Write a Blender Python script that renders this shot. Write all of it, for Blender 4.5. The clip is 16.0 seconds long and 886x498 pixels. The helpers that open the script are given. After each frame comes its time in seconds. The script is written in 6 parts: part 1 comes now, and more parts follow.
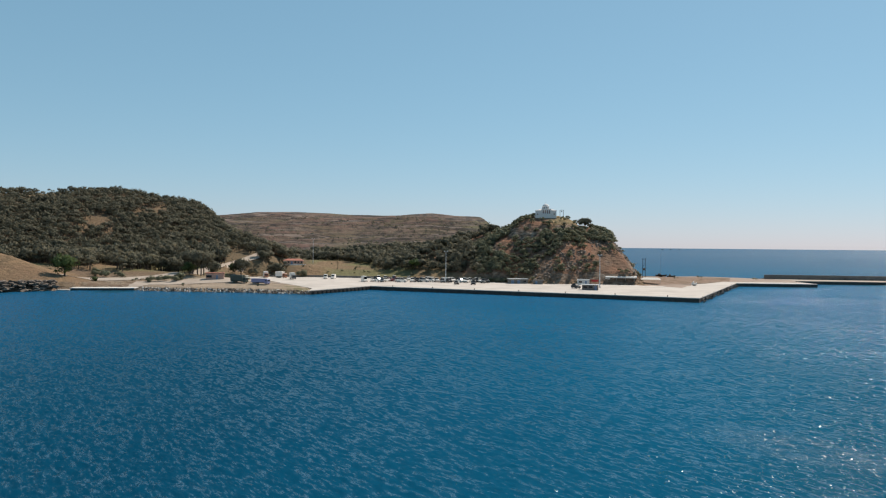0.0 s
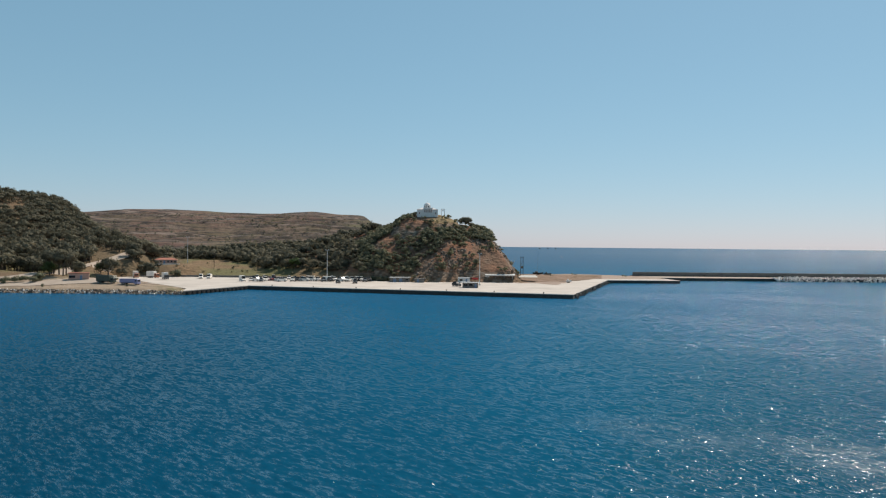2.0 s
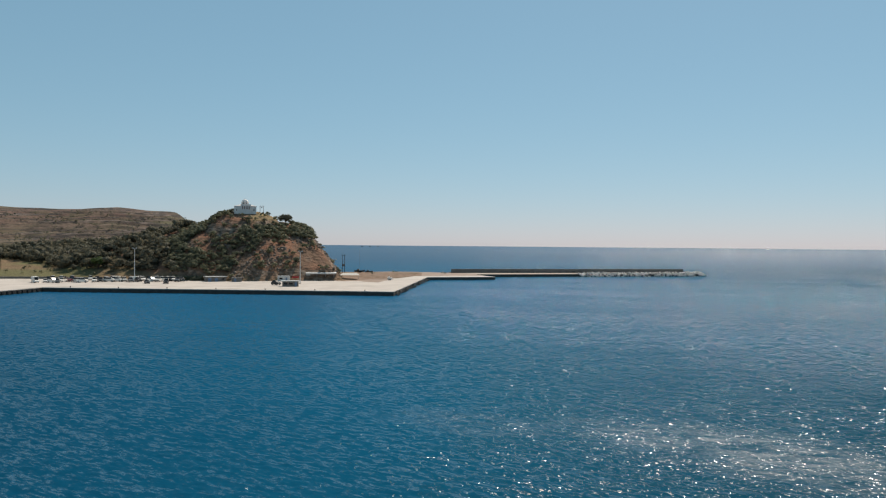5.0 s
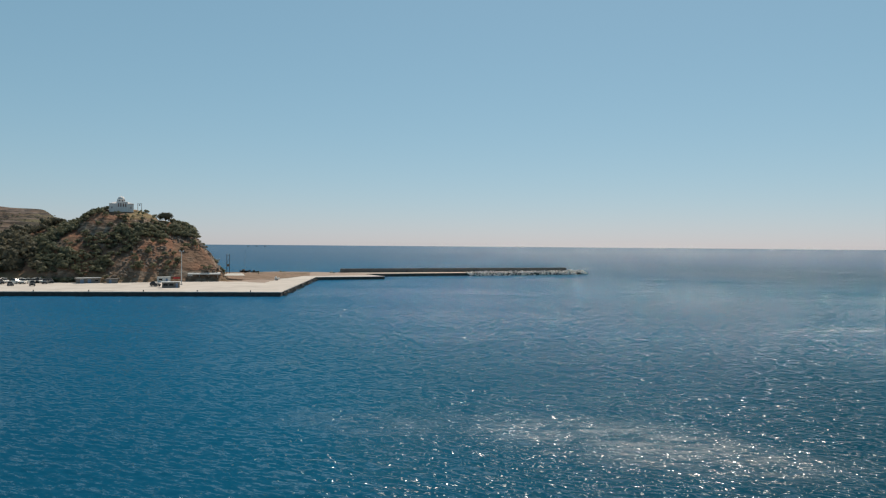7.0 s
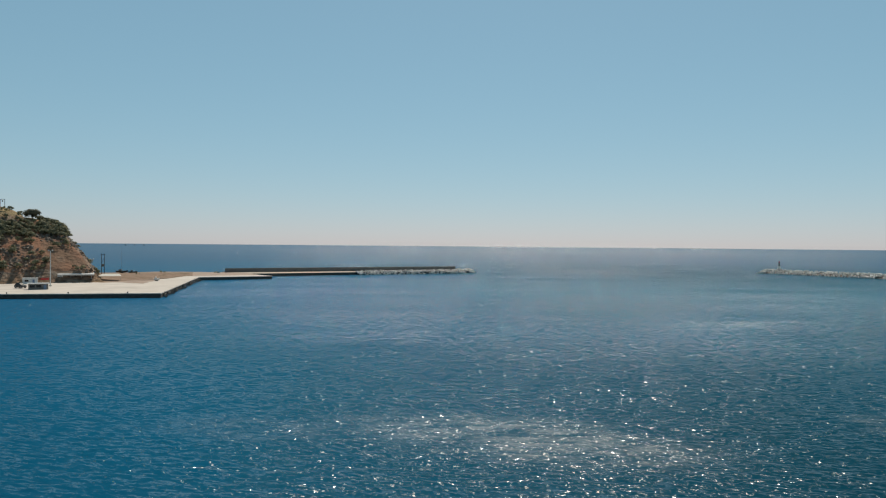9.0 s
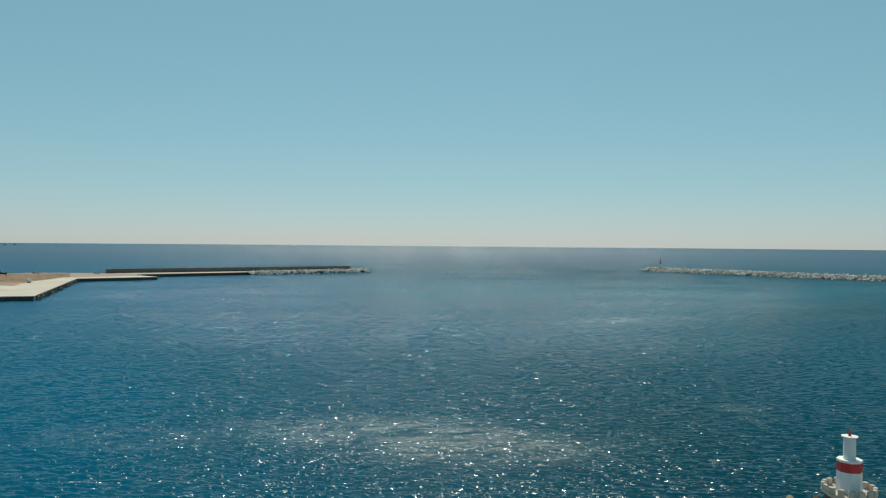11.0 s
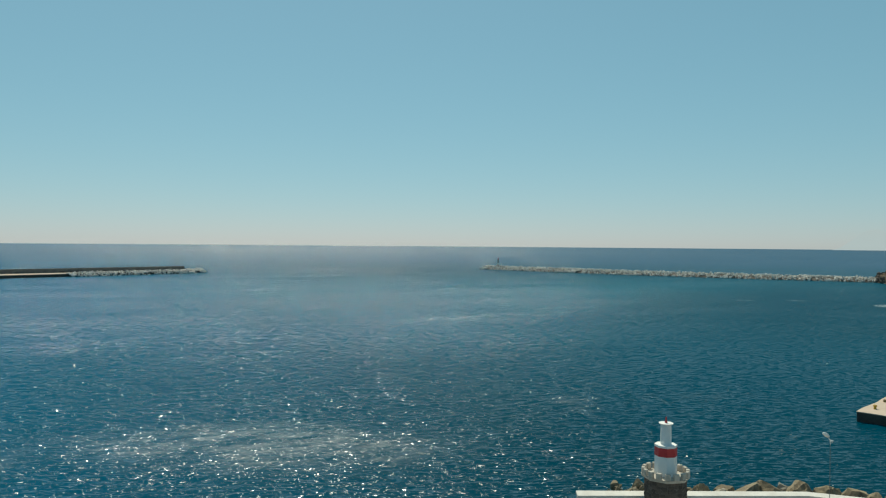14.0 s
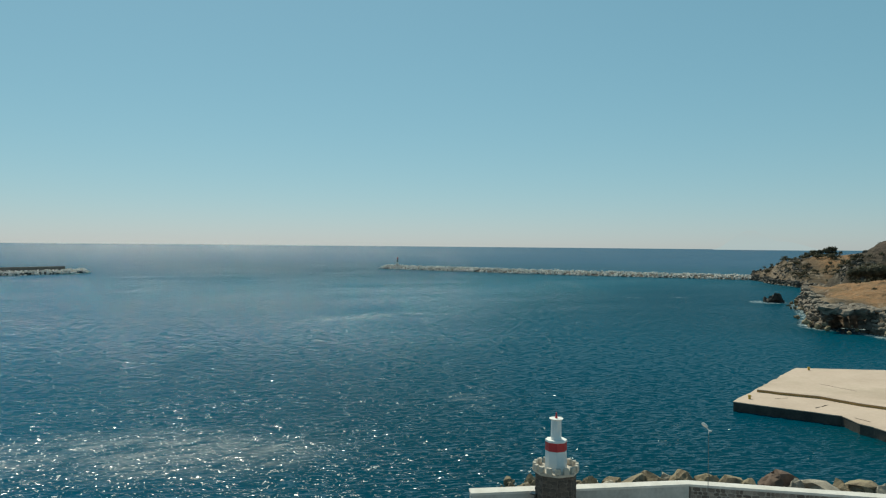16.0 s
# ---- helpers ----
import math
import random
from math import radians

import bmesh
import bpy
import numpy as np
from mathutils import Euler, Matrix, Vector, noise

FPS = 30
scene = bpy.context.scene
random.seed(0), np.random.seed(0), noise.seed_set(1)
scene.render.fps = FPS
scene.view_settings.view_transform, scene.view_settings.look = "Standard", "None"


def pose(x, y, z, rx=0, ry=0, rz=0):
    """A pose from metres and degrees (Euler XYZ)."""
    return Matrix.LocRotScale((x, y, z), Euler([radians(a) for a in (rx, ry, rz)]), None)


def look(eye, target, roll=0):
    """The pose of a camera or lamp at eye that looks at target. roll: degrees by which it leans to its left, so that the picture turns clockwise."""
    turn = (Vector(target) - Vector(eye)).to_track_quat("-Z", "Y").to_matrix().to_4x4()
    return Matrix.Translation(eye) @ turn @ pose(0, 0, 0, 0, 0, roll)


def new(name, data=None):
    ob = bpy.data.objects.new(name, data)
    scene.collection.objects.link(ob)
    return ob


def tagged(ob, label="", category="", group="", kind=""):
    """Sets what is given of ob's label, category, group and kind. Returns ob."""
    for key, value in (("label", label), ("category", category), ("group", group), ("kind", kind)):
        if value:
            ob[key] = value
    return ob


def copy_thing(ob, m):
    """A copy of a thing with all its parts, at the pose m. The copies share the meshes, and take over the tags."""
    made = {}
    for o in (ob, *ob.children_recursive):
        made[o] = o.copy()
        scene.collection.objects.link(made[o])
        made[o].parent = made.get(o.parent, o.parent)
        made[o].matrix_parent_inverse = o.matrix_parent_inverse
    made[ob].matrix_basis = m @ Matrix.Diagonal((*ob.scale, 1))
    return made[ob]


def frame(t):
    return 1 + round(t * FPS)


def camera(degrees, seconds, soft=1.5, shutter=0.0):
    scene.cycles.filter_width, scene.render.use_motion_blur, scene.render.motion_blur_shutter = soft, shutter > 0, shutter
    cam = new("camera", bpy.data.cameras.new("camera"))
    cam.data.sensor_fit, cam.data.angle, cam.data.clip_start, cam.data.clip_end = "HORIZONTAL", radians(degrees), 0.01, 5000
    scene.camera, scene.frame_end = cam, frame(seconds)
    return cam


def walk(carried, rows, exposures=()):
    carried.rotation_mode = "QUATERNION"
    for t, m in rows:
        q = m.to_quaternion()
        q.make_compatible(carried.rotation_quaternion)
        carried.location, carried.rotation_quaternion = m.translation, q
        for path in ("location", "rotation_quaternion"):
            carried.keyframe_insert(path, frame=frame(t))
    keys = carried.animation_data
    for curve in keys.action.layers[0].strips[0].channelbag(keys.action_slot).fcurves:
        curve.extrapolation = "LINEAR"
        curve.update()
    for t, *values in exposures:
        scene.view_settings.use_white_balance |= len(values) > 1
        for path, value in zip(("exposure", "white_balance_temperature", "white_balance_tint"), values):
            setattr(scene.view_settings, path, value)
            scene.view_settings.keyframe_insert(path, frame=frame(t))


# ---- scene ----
cam = camera(61.13, 16.0, soft=1.2)
# seconds, x, y, z, heading, pitch, lean
PATH = [
    (0.0, 0.00, -0.00, 22.50, 0.00, -0.34, -0.49),
    (0.5, 0.12, -0.06, 22.45, -2.16, -0.33, -0.52),
    (1.0, 0.24, -0.11, 22.40, -4.42, -0.32, -0.52),
    (1.5, 0.36, -0.17, 22.35, -6.67, -0.33, -0.51),
    (2.0, 0.48, -0.22, 22.30, -8.93, -0.34, -0.52),
    (2.5, 0.59, -0.26, 22.26, -11.20, -0.35, -0.53),
    (3.0, 0.69, -0.28, 22.23, -13.47, -0.36, -0.53),
    (3.5, 0.78, -0.30, 22.20, -15.73, -0.37, -0.53),
    (4.0, 0.87, -0.31, 22.18, -18.02, -0.37, -0.51),
    (6.5, 1.24, -0.30, 22.12, -28.74, -0.35, -0.47),
    (7.0, 1.32, -0.30, 22.11, -30.83, -0.34, -0.46),
    (7.5, 1.40, -0.30, 22.12, -32.96, -0.35, -0.47),
    (8.0, 1.48, -0.29, 22.14, -35.06, -0.36, -0.49),
    (8.5, 1.55, -0.28, 22.16, -37.11, -0.35, -0.51),
    (9.0, 1.60, -0.27, 22.19, -39.20, -0.35, -0.50),
    (11.5, 1.81, -0.19, 22.37, -49.14, -0.35, -0.48),
    (12.0, 1.87, -0.15, 22.41, -51.10, -0.35, -0.48),
    (12.5, 1.95, -0.11, 22.45, -53.06, -0.34, -0.49),
    (13.0, 2.06, -0.07, 22.48, -55.11, -0.33, -0.48),
    (13.5, 2.20, -0.05, 22.49, -57.19, -0.34, -0.46),
    (14.0, 2.36, -0.04, 22.49, -59.13, -0.34, -0.45),
    (14.5, 2.55, -0.03, 22.48, -61.00, -0.32, -0.46),
    (15.0, 2.75, -0.05, 22.46, -62.91, -0.31, -0.50),
    (15.5, 2.97, -0.10, 22.43, -64.83, -0.30, -0.53),
    (16.0, 3.19, -0.15, 22.40, -66.77, -0.32, -0.53),
]
walk(cam, [(t, pose(x, y, z, 90 + p, r, h)) for t, x, y, z, h, p, r in PATH],
     [(0.0, -0.01, 6700, 11), (2.0, -0.09, 6770, 11), (4.0, -0.16, 6850, 11), (9.0, -0.27, 6950, 8), (11.5, -0.28, 6880, -5), (16.0, -0.28, 6720, -5)])

# ---------------------------------------------------------------- light
SUN_AZ, SUN_EL = 47.0, 52.0          # degrees clockwise from +y, and above the horizon
world = bpy.data.worlds.new("sky")
scene.world = world
world.use_nodes = True
wn = world.node_tree.nodes
sky = wn.new("ShaderNodeTexSky")
sky.sky_type, sky.sun_disc = "NISHITA", False
sky.sun_elevation, sky.sun_rotation = radians(SUN_EL), radians(SUN_AZ)
sky.altitude, sky.air_density, sky.dust_density, sky.ozone_density = 0.0, 1.0, 0.3, 2.0
# a sea sky: less red overhead and less yellow low down than the clear model gives
def sky_math(op, p, q):
    n = wn.new("ShaderNodeMath")
    n.operation = op
    for k, v in ((0, p), (1, q)):
        if isinstance(v, float):
            n.inputs[k].default_value = v
        else:
            world.node_tree.links.new(v, n.inputs[k])
    return n.outputs[0]


rgb, joined = wn.new("ShaderNodeSeparateColor"), wn.new("ShaderNodeCombineColor")
world.node_tree.links.new(sky.outputs[0], rgb.inputs[0])
even = sky_math("MULTIPLY", sky_math("POWER", rgb.outputs[1], 0.50), 2.13)      # haze evens out the sky's brightness
for k, gain, power in ((0, 0.85, 1.09), (2, 1.22, 0.36)):
    ratio = sky_math("POWER", sky_math("DIVIDE", rgb.outputs[k], rgb.outputs[1]), power)
    world.node_tree.links.new(sky_math("MULTIPLY", sky_math("MULTIPLY", ratio, gain), even), joined.inputs[k])
world.node_tree.links.new(even, joined.inputs[1])
world.node_tree.links.new(joined.outputs[0], wn["Background"].inputs[0])
wn["Background"].inputs[1].default_value = 0.106
sun_data = bpy.data.lights.new("sun", "SUN")
sun_data.energy, sun_data.angle, sun_data.color = 5.0, radians(0.53), (1.0, 0.93, 0.83)
sun = new("sun", sun_data)
sun_dir = Vector((math.sin(radians(SUN_AZ)) * math.cos(radians(SUN_EL)), math.cos(radians(SUN_AZ)) * math.cos(radians(SUN_EL)), math.sin(radians(SUN_EL))))
sun.matrix_world = look(sun_dir * 300, (0, 0, 0))


# ---------------------------------------------------------------- materials
class Mat:
    """A node material with short calls for its nodes."""

    def __init__(self, name):
        self.m = bpy.data.materials.new(name)
        self.m.use_nodes = True
        self.t = self.m.node_tree
        self.b = self.t.nodes["Principled BSDF"]
        self.geo = self.t.nodes.new("ShaderNodeNewGeometry")

    def node(self, kind, ins=(), **props):
        n = self.t.nodes.new(kind)
        if "operation" in props:
            n.operation, n.use_clamp = props["operation"], props["use_clamp"]
        if "blend_type" in props:
            n.data_type, n.blend_type = "RGBA", props["blend_type"]
        if "vector" in props:
            n.operation = props["vector"]
        if "feature" in props:
            n.feature = props["feature"]
        if "attribute_name" in props:
            n.attribute_name = props["attribute_name"]
        for k, v in (ins.items() if isinstance(ins, dict) else enumerate(ins)):
            if v is None:
                continue
            if isinstance(v, bpy.types.NodeSocket):
                self.t.links.new(v, n.inputs[k])
            else:
                n.inputs[k].default_value = v
        return n

    def pos(self, scale=(1, 1, 1), turn=0.0):
        turned_pos = self.node("ShaderNodeMapping", {0: self.geo.outputs["Position"], 2: (0, 0, radians(turn))}).outputs[0]
        return self.node("ShaderNodeMapping", {0: turned_pos, 3: scale}).outputs[0]

    def noise(self, scale, detail=4.0, rough=0.55, vec=None, dist=0.0):
        n = self.node("ShaderNodeTexNoise", {"Scale": scale, "Detail": detail, "Roughness": rough, "Distortion": dist, "Vector": vec or self.geo.outputs["Position"]})
        return n.outputs[0]

    def ramp(self, fac, stops):
        n = self.node("ShaderNodeValToRGB", [fac])
        e = n.color_ramp.elements
        while len(e) < len(stops):
            e.new(0.5)
        for el, (p, c) in zip(e, stops):
            el.position, el.color = p, (*c, 1)
        return n.outputs[0]

    def math(self, op, a, b=None, clamp=False):
        return self.node("ShaderNodeMath", [a, b], operation=op, use_clamp=clamp).outputs[0]

    def span(self, v, a, b, c=0.0, d=1.0):
        return self.node("ShaderNodeMapRange", [v, a, b, c, d]).outputs[0]

    def mix(self, fac, a, b, how="MIX"):
        n = self.node("ShaderNodeMix", {0: fac}, blend_type=how)
        for k, v in ((6, a), (7, b)):
            if isinstance(v, bpy.types.NodeSocket):
                self.t.links.new(v, n.inputs[k])
            else:
                n.inputs[k].default_value = (*v, 1)
        return n.outputs[2]

    def vec(self, op, a, b):
        return self.node("ShaderNodeVectorMath", [a, b], vector=op).outputs[0]

    def attr(self, name):
        return self.node("ShaderNodeAttribute", attribute_name=name)

    def bump(self, height, dist, strength=1.0, normal=None):
        ins = {"Strength": strength, "Distance": dist, "Height": height}
        if normal:
            ins["Normal"] = normal
        return self.node("ShaderNodeBump", ins).outputs[0]

    def done(self, color=None, rough=None, normal=None, metal=None, spec=None):
        for key, v in (("Base Color", color), ("Roughness", rough), ("Normal", normal), ("Metallic", metal), ("Specular IOR Level", spec)):
            if v is None:
                continue
            if isinstance(v, bpy.types.NodeSocket):
                self.t.links.new(v, self.b.inputs[key])
            else:
                self.b.inputs[key].default_value = (*v, 1) if isinstance(v, tuple) else v
        return self.m


def worn(name, a, b, scale=1.0, rough=0.8, bump=0.01, fine=8.0, spec=None, metal=None, stain=None):
    """A surface of two tones in blotches, with grain, relief and, where given, stains."""
    m = Mat(name)
    n1, n2 = m.noise(scale, 5), m.noise(scale * fine, 4)
    c = m.ramp(m.math("ADD", m.math("MULTIPLY", n1, 0.65), m.math("MULTIPLY", n2, 0.35)), [(0.32, a), (0.68, b)])
    if stain:
        c = m.mix(m.span(m.noise(scale * 0.45, 6, 0.7), 0.5, 0.72, 0, 0.8), c, stain)
    return m.done(c, rough, m.bump(n2, bump), metal, spec)


def make_water():
    m = Mat("sea water")
    deep = m.noise(0.006, 3)
    xyz = m.node("ShaderNodeSeparateXYZ", [m.geo.outputs["Position"]])
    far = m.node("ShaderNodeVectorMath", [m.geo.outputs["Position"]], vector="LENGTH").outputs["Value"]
    base = m.mix(m.span(deep, 0.3, 0.7), (0.0004, 0.068, 0.135), (0.0008, 0.085, 0.162))
    # greener water over the shallows near the mole and the headland
    east = m.span(m.math("SUBTRACT", xyz.outputs[0], m.math("MULTIPLY", xyz.outputs[1], 0.75)), -85, 230)
    base = m.mix(m.math("MULTIPLY", east, 0.8), base, (0.0004, 0.047, 0.061))
    # haze painted into the colour: paler with distance from the viewpoint
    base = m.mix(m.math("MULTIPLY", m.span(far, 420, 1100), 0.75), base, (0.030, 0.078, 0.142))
    # darker away from the sun's side: the light's falloff painted into the colour
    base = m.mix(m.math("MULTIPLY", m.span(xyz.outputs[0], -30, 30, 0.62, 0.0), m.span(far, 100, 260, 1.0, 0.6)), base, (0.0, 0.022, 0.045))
    lee_dim = m.attr("lee_dim").outputs["Fac"]
    # mid-distance paleness, put into the colour by distance in the same way
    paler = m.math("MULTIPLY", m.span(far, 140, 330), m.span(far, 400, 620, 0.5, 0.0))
    base = m.mix(m.math("MULTIPLY", paler, m.math("SUBTRACT", 1.0, lee_dim)), base, m.mix(m.span(east, 0.1, 0.5), (0.013, 0.098, 0.200), (0.002, 0.112, 0.168)))
    # near water darkened by bearing and distance, its shading put into the colour
    bearing_dim = m.span(m.math("SUBTRACT", xyz.outputs[0], m.math("MULTIPLY", xyz.outputs[1], 0.75)), -35, 55)
    base = m.mix(m.math("MULTIPLY", m.span(far, 60, 190, 0.95, 0.0), bearing_dim), base, (0.0003, 0.029, 0.044))
    shal = m.attr("shallow").outputs["Fac"]
    base = m.mix(m.math("MULTIPLY", shal, m.span(m.noise(0.06, 4), 0.3, 0.7, 0.5, 1.0)), base, (0.002, 0.042, 0.054))
    gust = m.attr("gust").outputs["Fac"]
    streaks = m.span(m.noise(0.22, 6, 0.8, m.pos((0.6, 1.7, 1), 33)), 0.40, 0.60)
    ruff = m.math("MULTIPLY", gust, streaks, True)
    lanes = m.span(m.noise(0.016, 3, 0.55, m.pos((0.55, 1.5, 1), 35)), 0.36, 0.62, 0.6, 1.2)
    calm = m.span(xyz.outputs[0], -45, 40, 0.45, 1.0)          # the west side lies sheltered
    # wind chop: short crests about 3 m, 1 m and 0.4 m apart
    nrm = level = m.geo.outputs["Normal"]
    for scale, aspect, gain, fade in ((0.50, (0.6, 1.6, 1), 0.46, m.span(far, 70, 190, 0.5, 0.7)), (1.5, (0.42, 1.4, 1), 0.90, m.math("MULTIPLY", lanes, m.span(calm, 0.45, 1.0, 0.7, 1.0))), (4.2, (0.42, 1.4, 1), 0.5, m.math("MULTIPLY", calm, m.span(far, 110, 240, 1.0, 0.3)))):
        slope = m.node("ShaderNodeTexNoise", {"Vector": m.pos(aspect, 56), "Scale": scale, "Detail": 3.0, "Roughness": 0.55}).outputs["Color"]
        slope = m.vec("MULTIPLY", m.vec("SUBTRACT", slope, (0.5, 0.5, 0.5)), (gain, gain, 0))
        nrm = m.vec("ADD", nrm, m.node("ShaderNodeVectorMath", {0: slope, 3: fade}, vector="SCALE").outputs[0])
    rolling = m.vec("ADD", nrm, m.vec("MULTIPLY", m.vec("SUBTRACT", nrm, level), (1.5, 1.5, 0)))
    # wavelets: small facets of their own slope, most of them nearly level and a few steep
    for scale, turn, gain, fade in ((14.5, 56, 0.30, m.span(far, 80, 170, 1.0, 0.3)), (5.2, 62, 0.26, m.span(far, 120, 300, 1.0, 0.4)), (5.6, 54, 0.42, m.span(far, 85, 180, 0.15, 1.0)), (3.5, 58, 0.37, m.math("MULTIPLY", m.span(far, 170, 340), m.span(far, 320, 540, 1.0, 0.3)))):
        cell = m.node("ShaderNodeTexVoronoi", {"Vector": m.pos((0.6, 1.35, 1), turn), "Scale": scale}, feature="F1").outputs["Color"]
        tilt = m.vec("MULTIPLY", m.vec("SUBTRACT", cell, (0.5, 0.5, 0.5)), (2, 2, 0))
        tilt = m.vec("MULTIPLY", m.vec("MULTIPLY", tilt, tilt), tilt)
        size = m.math("MULTIPLY", m.math("MULTIPLY", fade, calm), m.math("ADD", gain, m.math("MULTIPLY", ruff, gain * 0.9)))
        nrm = m.vec("ADD", nrm, m.node("ShaderNodeVectorMath", {0: tilt, 3: size}, vector="SCALE").outputs[0])
    nrm = m.node("ShaderNodeVectorMath", [nrm], vector="NORMALIZE").outputs[0]
    rolling = m.node("ShaderNodeVectorMath", [rolling], vector="NORMALIZE").outputs[0]
    # weaker sky reflection off the headland, painted in as a darker body colour
    base = m.mix(m.math("MULTIPLY", lee_dim, 0.55), base, (0.0006, 0.040, 0.072))
    foam = m.math("MULTIPLY", m.attr("foam").outputs["Fac"], m.span(m.noise(0.5, 4, 0.7), 0.45, 0.62))
    base = m.mix(foam, base, (0.55, 0.60, 0.60))
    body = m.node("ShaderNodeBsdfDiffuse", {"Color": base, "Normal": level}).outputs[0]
    gloss = m.node("ShaderNodeBsdfGlossy", {"Color": (1, 1, 1, 1), "Roughness": 0.22, "Normal": nrm})
    gloss.distribution = "BECKMANN"
    fres = m.node("ShaderNodeFresnel", {"IOR": 1.333, "Normal": rolling}).outputs[0]
    fac = m.math("MINIMUM", m.math("ADD", m.math("MULTIPLY", m.math("MULTIPLY", fres, fres), 0.62), 0.0105), 0.30)
    fac = m.math("MULTIPLY", fac, m.math("SUBTRACT", 1.0, m.math("MULTIPLY", lee_dim, 0.25)))
    mixed = m.node("ShaderNodeMixShader", [fac, body, gloss.outputs[0]]).outputs[0]
    # ruffled patches: ripples too fine to tell apart spread the sun's reflection wide
    ripple = m.node("ShaderNodeBsdfGlossy", {"Color": (1, 1, 1, 1), "Roughness": 0.53, "Normal": rolling})
    ripple.distribution = "BECKMANN"
    mixed = m.node("ShaderNodeMixShader", [m.math("ADD", m.math("MULTIPLY", ruff, 0.035), m.span(far, 500, 2200, 0.0, 0.03)), mixed, ripple.outputs[0]]).outputs[0]
    m.t.links.new(mixed, m.t.nodes["Material Output"].inputs[0])
    return m.m


WATER = make_water()


def make_land():
    """Ground cover: the colour by zone from the mesh, broken up by grain, tufts and bare rock on steep faces."""
    m = Mat("dry ground")
    c = m.attr("cover").outputs["Color"]
    n1, n2, n3 = m.noise(0.05, 5, 0.6), m.noise(0.35, 5, 0.65), m.noise(2.0, 4, 0.7)
    c = m.mix(m.span(n1, 0.35, 0.7, 0, 0.55), c, m.mix(0.5, c, (0.16, 0.12, 0.07)))
    c = m.mix(m.math("MULTIPLY", m.span(n2, 0.46, 0.64, 0, 0.7), m.span(m.attr("strata").outputs["Fac"], 0, 1, 1.0, 0.5)), c, m.attr("tuft").outputs["Color"])
    c = m.mix(m.span(m.noise(0.11, 5, 0.7), 0.5, 0.62, 0, 0.75), c, m.attr("tuft").outputs["Color"])
    c = m.mix(0.5, c, m.ramp(n3, [(0.3, (0.25, 0.25, 0.25)), (0.7, (0.75, 0.75, 0.75))]), "OVERLAY")
    # beds of rock along the contours: the risers' shade painted dark, with a paler edge
    bed = m.noise(1.0, 4, 0.65, m.pos((0.016, 0.013, 0.30)), 0.9)
    on = m.attr("strata").outputs["Fac"]
    c = m.mix(m.math("MULTIPLY", on, m.span(m.noise(0.02, 3), 0.48, 0.66, 0, 0.5)), c, (0.115, 0.105, 0.058))
    c = m.mix(m.math("MULTIPLY", on, m.span(bed, 0.495, 0.53, 0, 0.95)), c, (0.034, 0.031, 0.029))
    c = m.mix(m.math("MULTIPLY", on, m.span(bed, 0.575, 0.60, 0, 0.8)), c, (0.22, 0.165, 0.135))
    nz = m.node("ShaderNodeSeparateXYZ", [m.geo.outputs["True Normal"]]).outputs[2]
    steep = m.span(m.math("ADD", nz, m.math("MULTIPLY", n2, 0.3)), 0.80, 0.95, 1.0, 0.0)
    crack = m.node("ShaderNodeTexVoronoi", {"Vector": m.pos((1, 1, 2.2)), "Scale": 0.35}, feature="F1").outputs[0]
    rock = m.ramp(m.math("ADD", m.math("MULTIPLY", n2, 0.7), m.math("MULTIPLY", crack, 0.35)), [(0.32, (0.06, 0.044, 0.034)), (0.55, (0.22, 0.155, 0.112)), (0.78, (0.40, 0.32, 0.25))])
    c = m.mix(m.math("MULTIPLY", steep, m.attr("rocky").outputs["Fac"]), c, rock)
    nrm = m.bump(m.math("ADD", n2, m.math("MULTIPLY", crack, 0.5)), 0.9, m.span(on, 0, 1, 1.0, 0.25))
    nrm = m.bump(n3, 0.15, 1.0, nrm)
    return m.done(c, 0.95, nrm, spec=0.15)


LAND = make_land()


def make_leaf(name, dark, light, dry):
    m = Mat(name)
    r = m.geo.outputs["Random Per Island"]
    c = m.ramp(r, [(0.0, dark), (0.75, light), (1.0, dry)])
    c = m.mix(m.span(m.noise(0.05, 3), 0.35, 0.7, 0, 0.5), c, dark)
    c = m.mix(m.span(m.noise(0.16, 2), 0.45, 0.7, 0, 0.45), c, dry)
    # a leaf spray is shaded mostly as the clump that it grows on
    way = m.node("ShaderNodeVectorTransform", [m.attr("way").outputs["Vector"]])
    way.vector_type, way.convert_from, way.convert_to = "NORMAL", "OBJECT", "WORLD"
    soft = m.vec("ADD", m.vec("MULTIPLY", m.geo.outputs["Normal"], (0.2, 0.2, 0.2)), way.outputs[0])
    soft = m.node("ShaderNodeVectorMath", [soft], vector="NORMALIZE").outputs[0]
    m.done(c, 0.7, soft, spec=0.2)
    thin = m.node("ShaderNodeBsdfTranslucent", {"Color": m.mix(0.5, c, light), "Normal": soft}).outputs[0]
    both = m.node("ShaderNodeMixShader", [0.38, m.b.outputs[0], thin]).outputs[0]
    m.t.links.new(both, m.t.nodes["Material Output"].inputs[0])
    return m.m


PINE = make_leaf("pine needles", (0.110, 0.110, 0.078), (0.165, 0.158, 0.107), (0.215, 0.187, 0.132))
SHRUB = make_leaf("evergreen scrub", (0.138, 0.150, 0.092), (0.215, 0.220, 0.134), (0.275, 0.245, 0.165))
DARKPINE = make_leaf("dark headland pine", (0.050, 0.052, 0.036), (0.090, 0.090, 0.058), (0.13, 0.11, 0.075))
GREEN = make_leaf("broad leaves", (0.05, 0.08, 0.025), (0.10, 0.15, 0.05), (0.14, 0.18, 0.07))
BARK = worn("bark", (0.05, 0.038, 0.03), (0.13, 0.10, 0.08), 1.5, 0.95, 0.03)
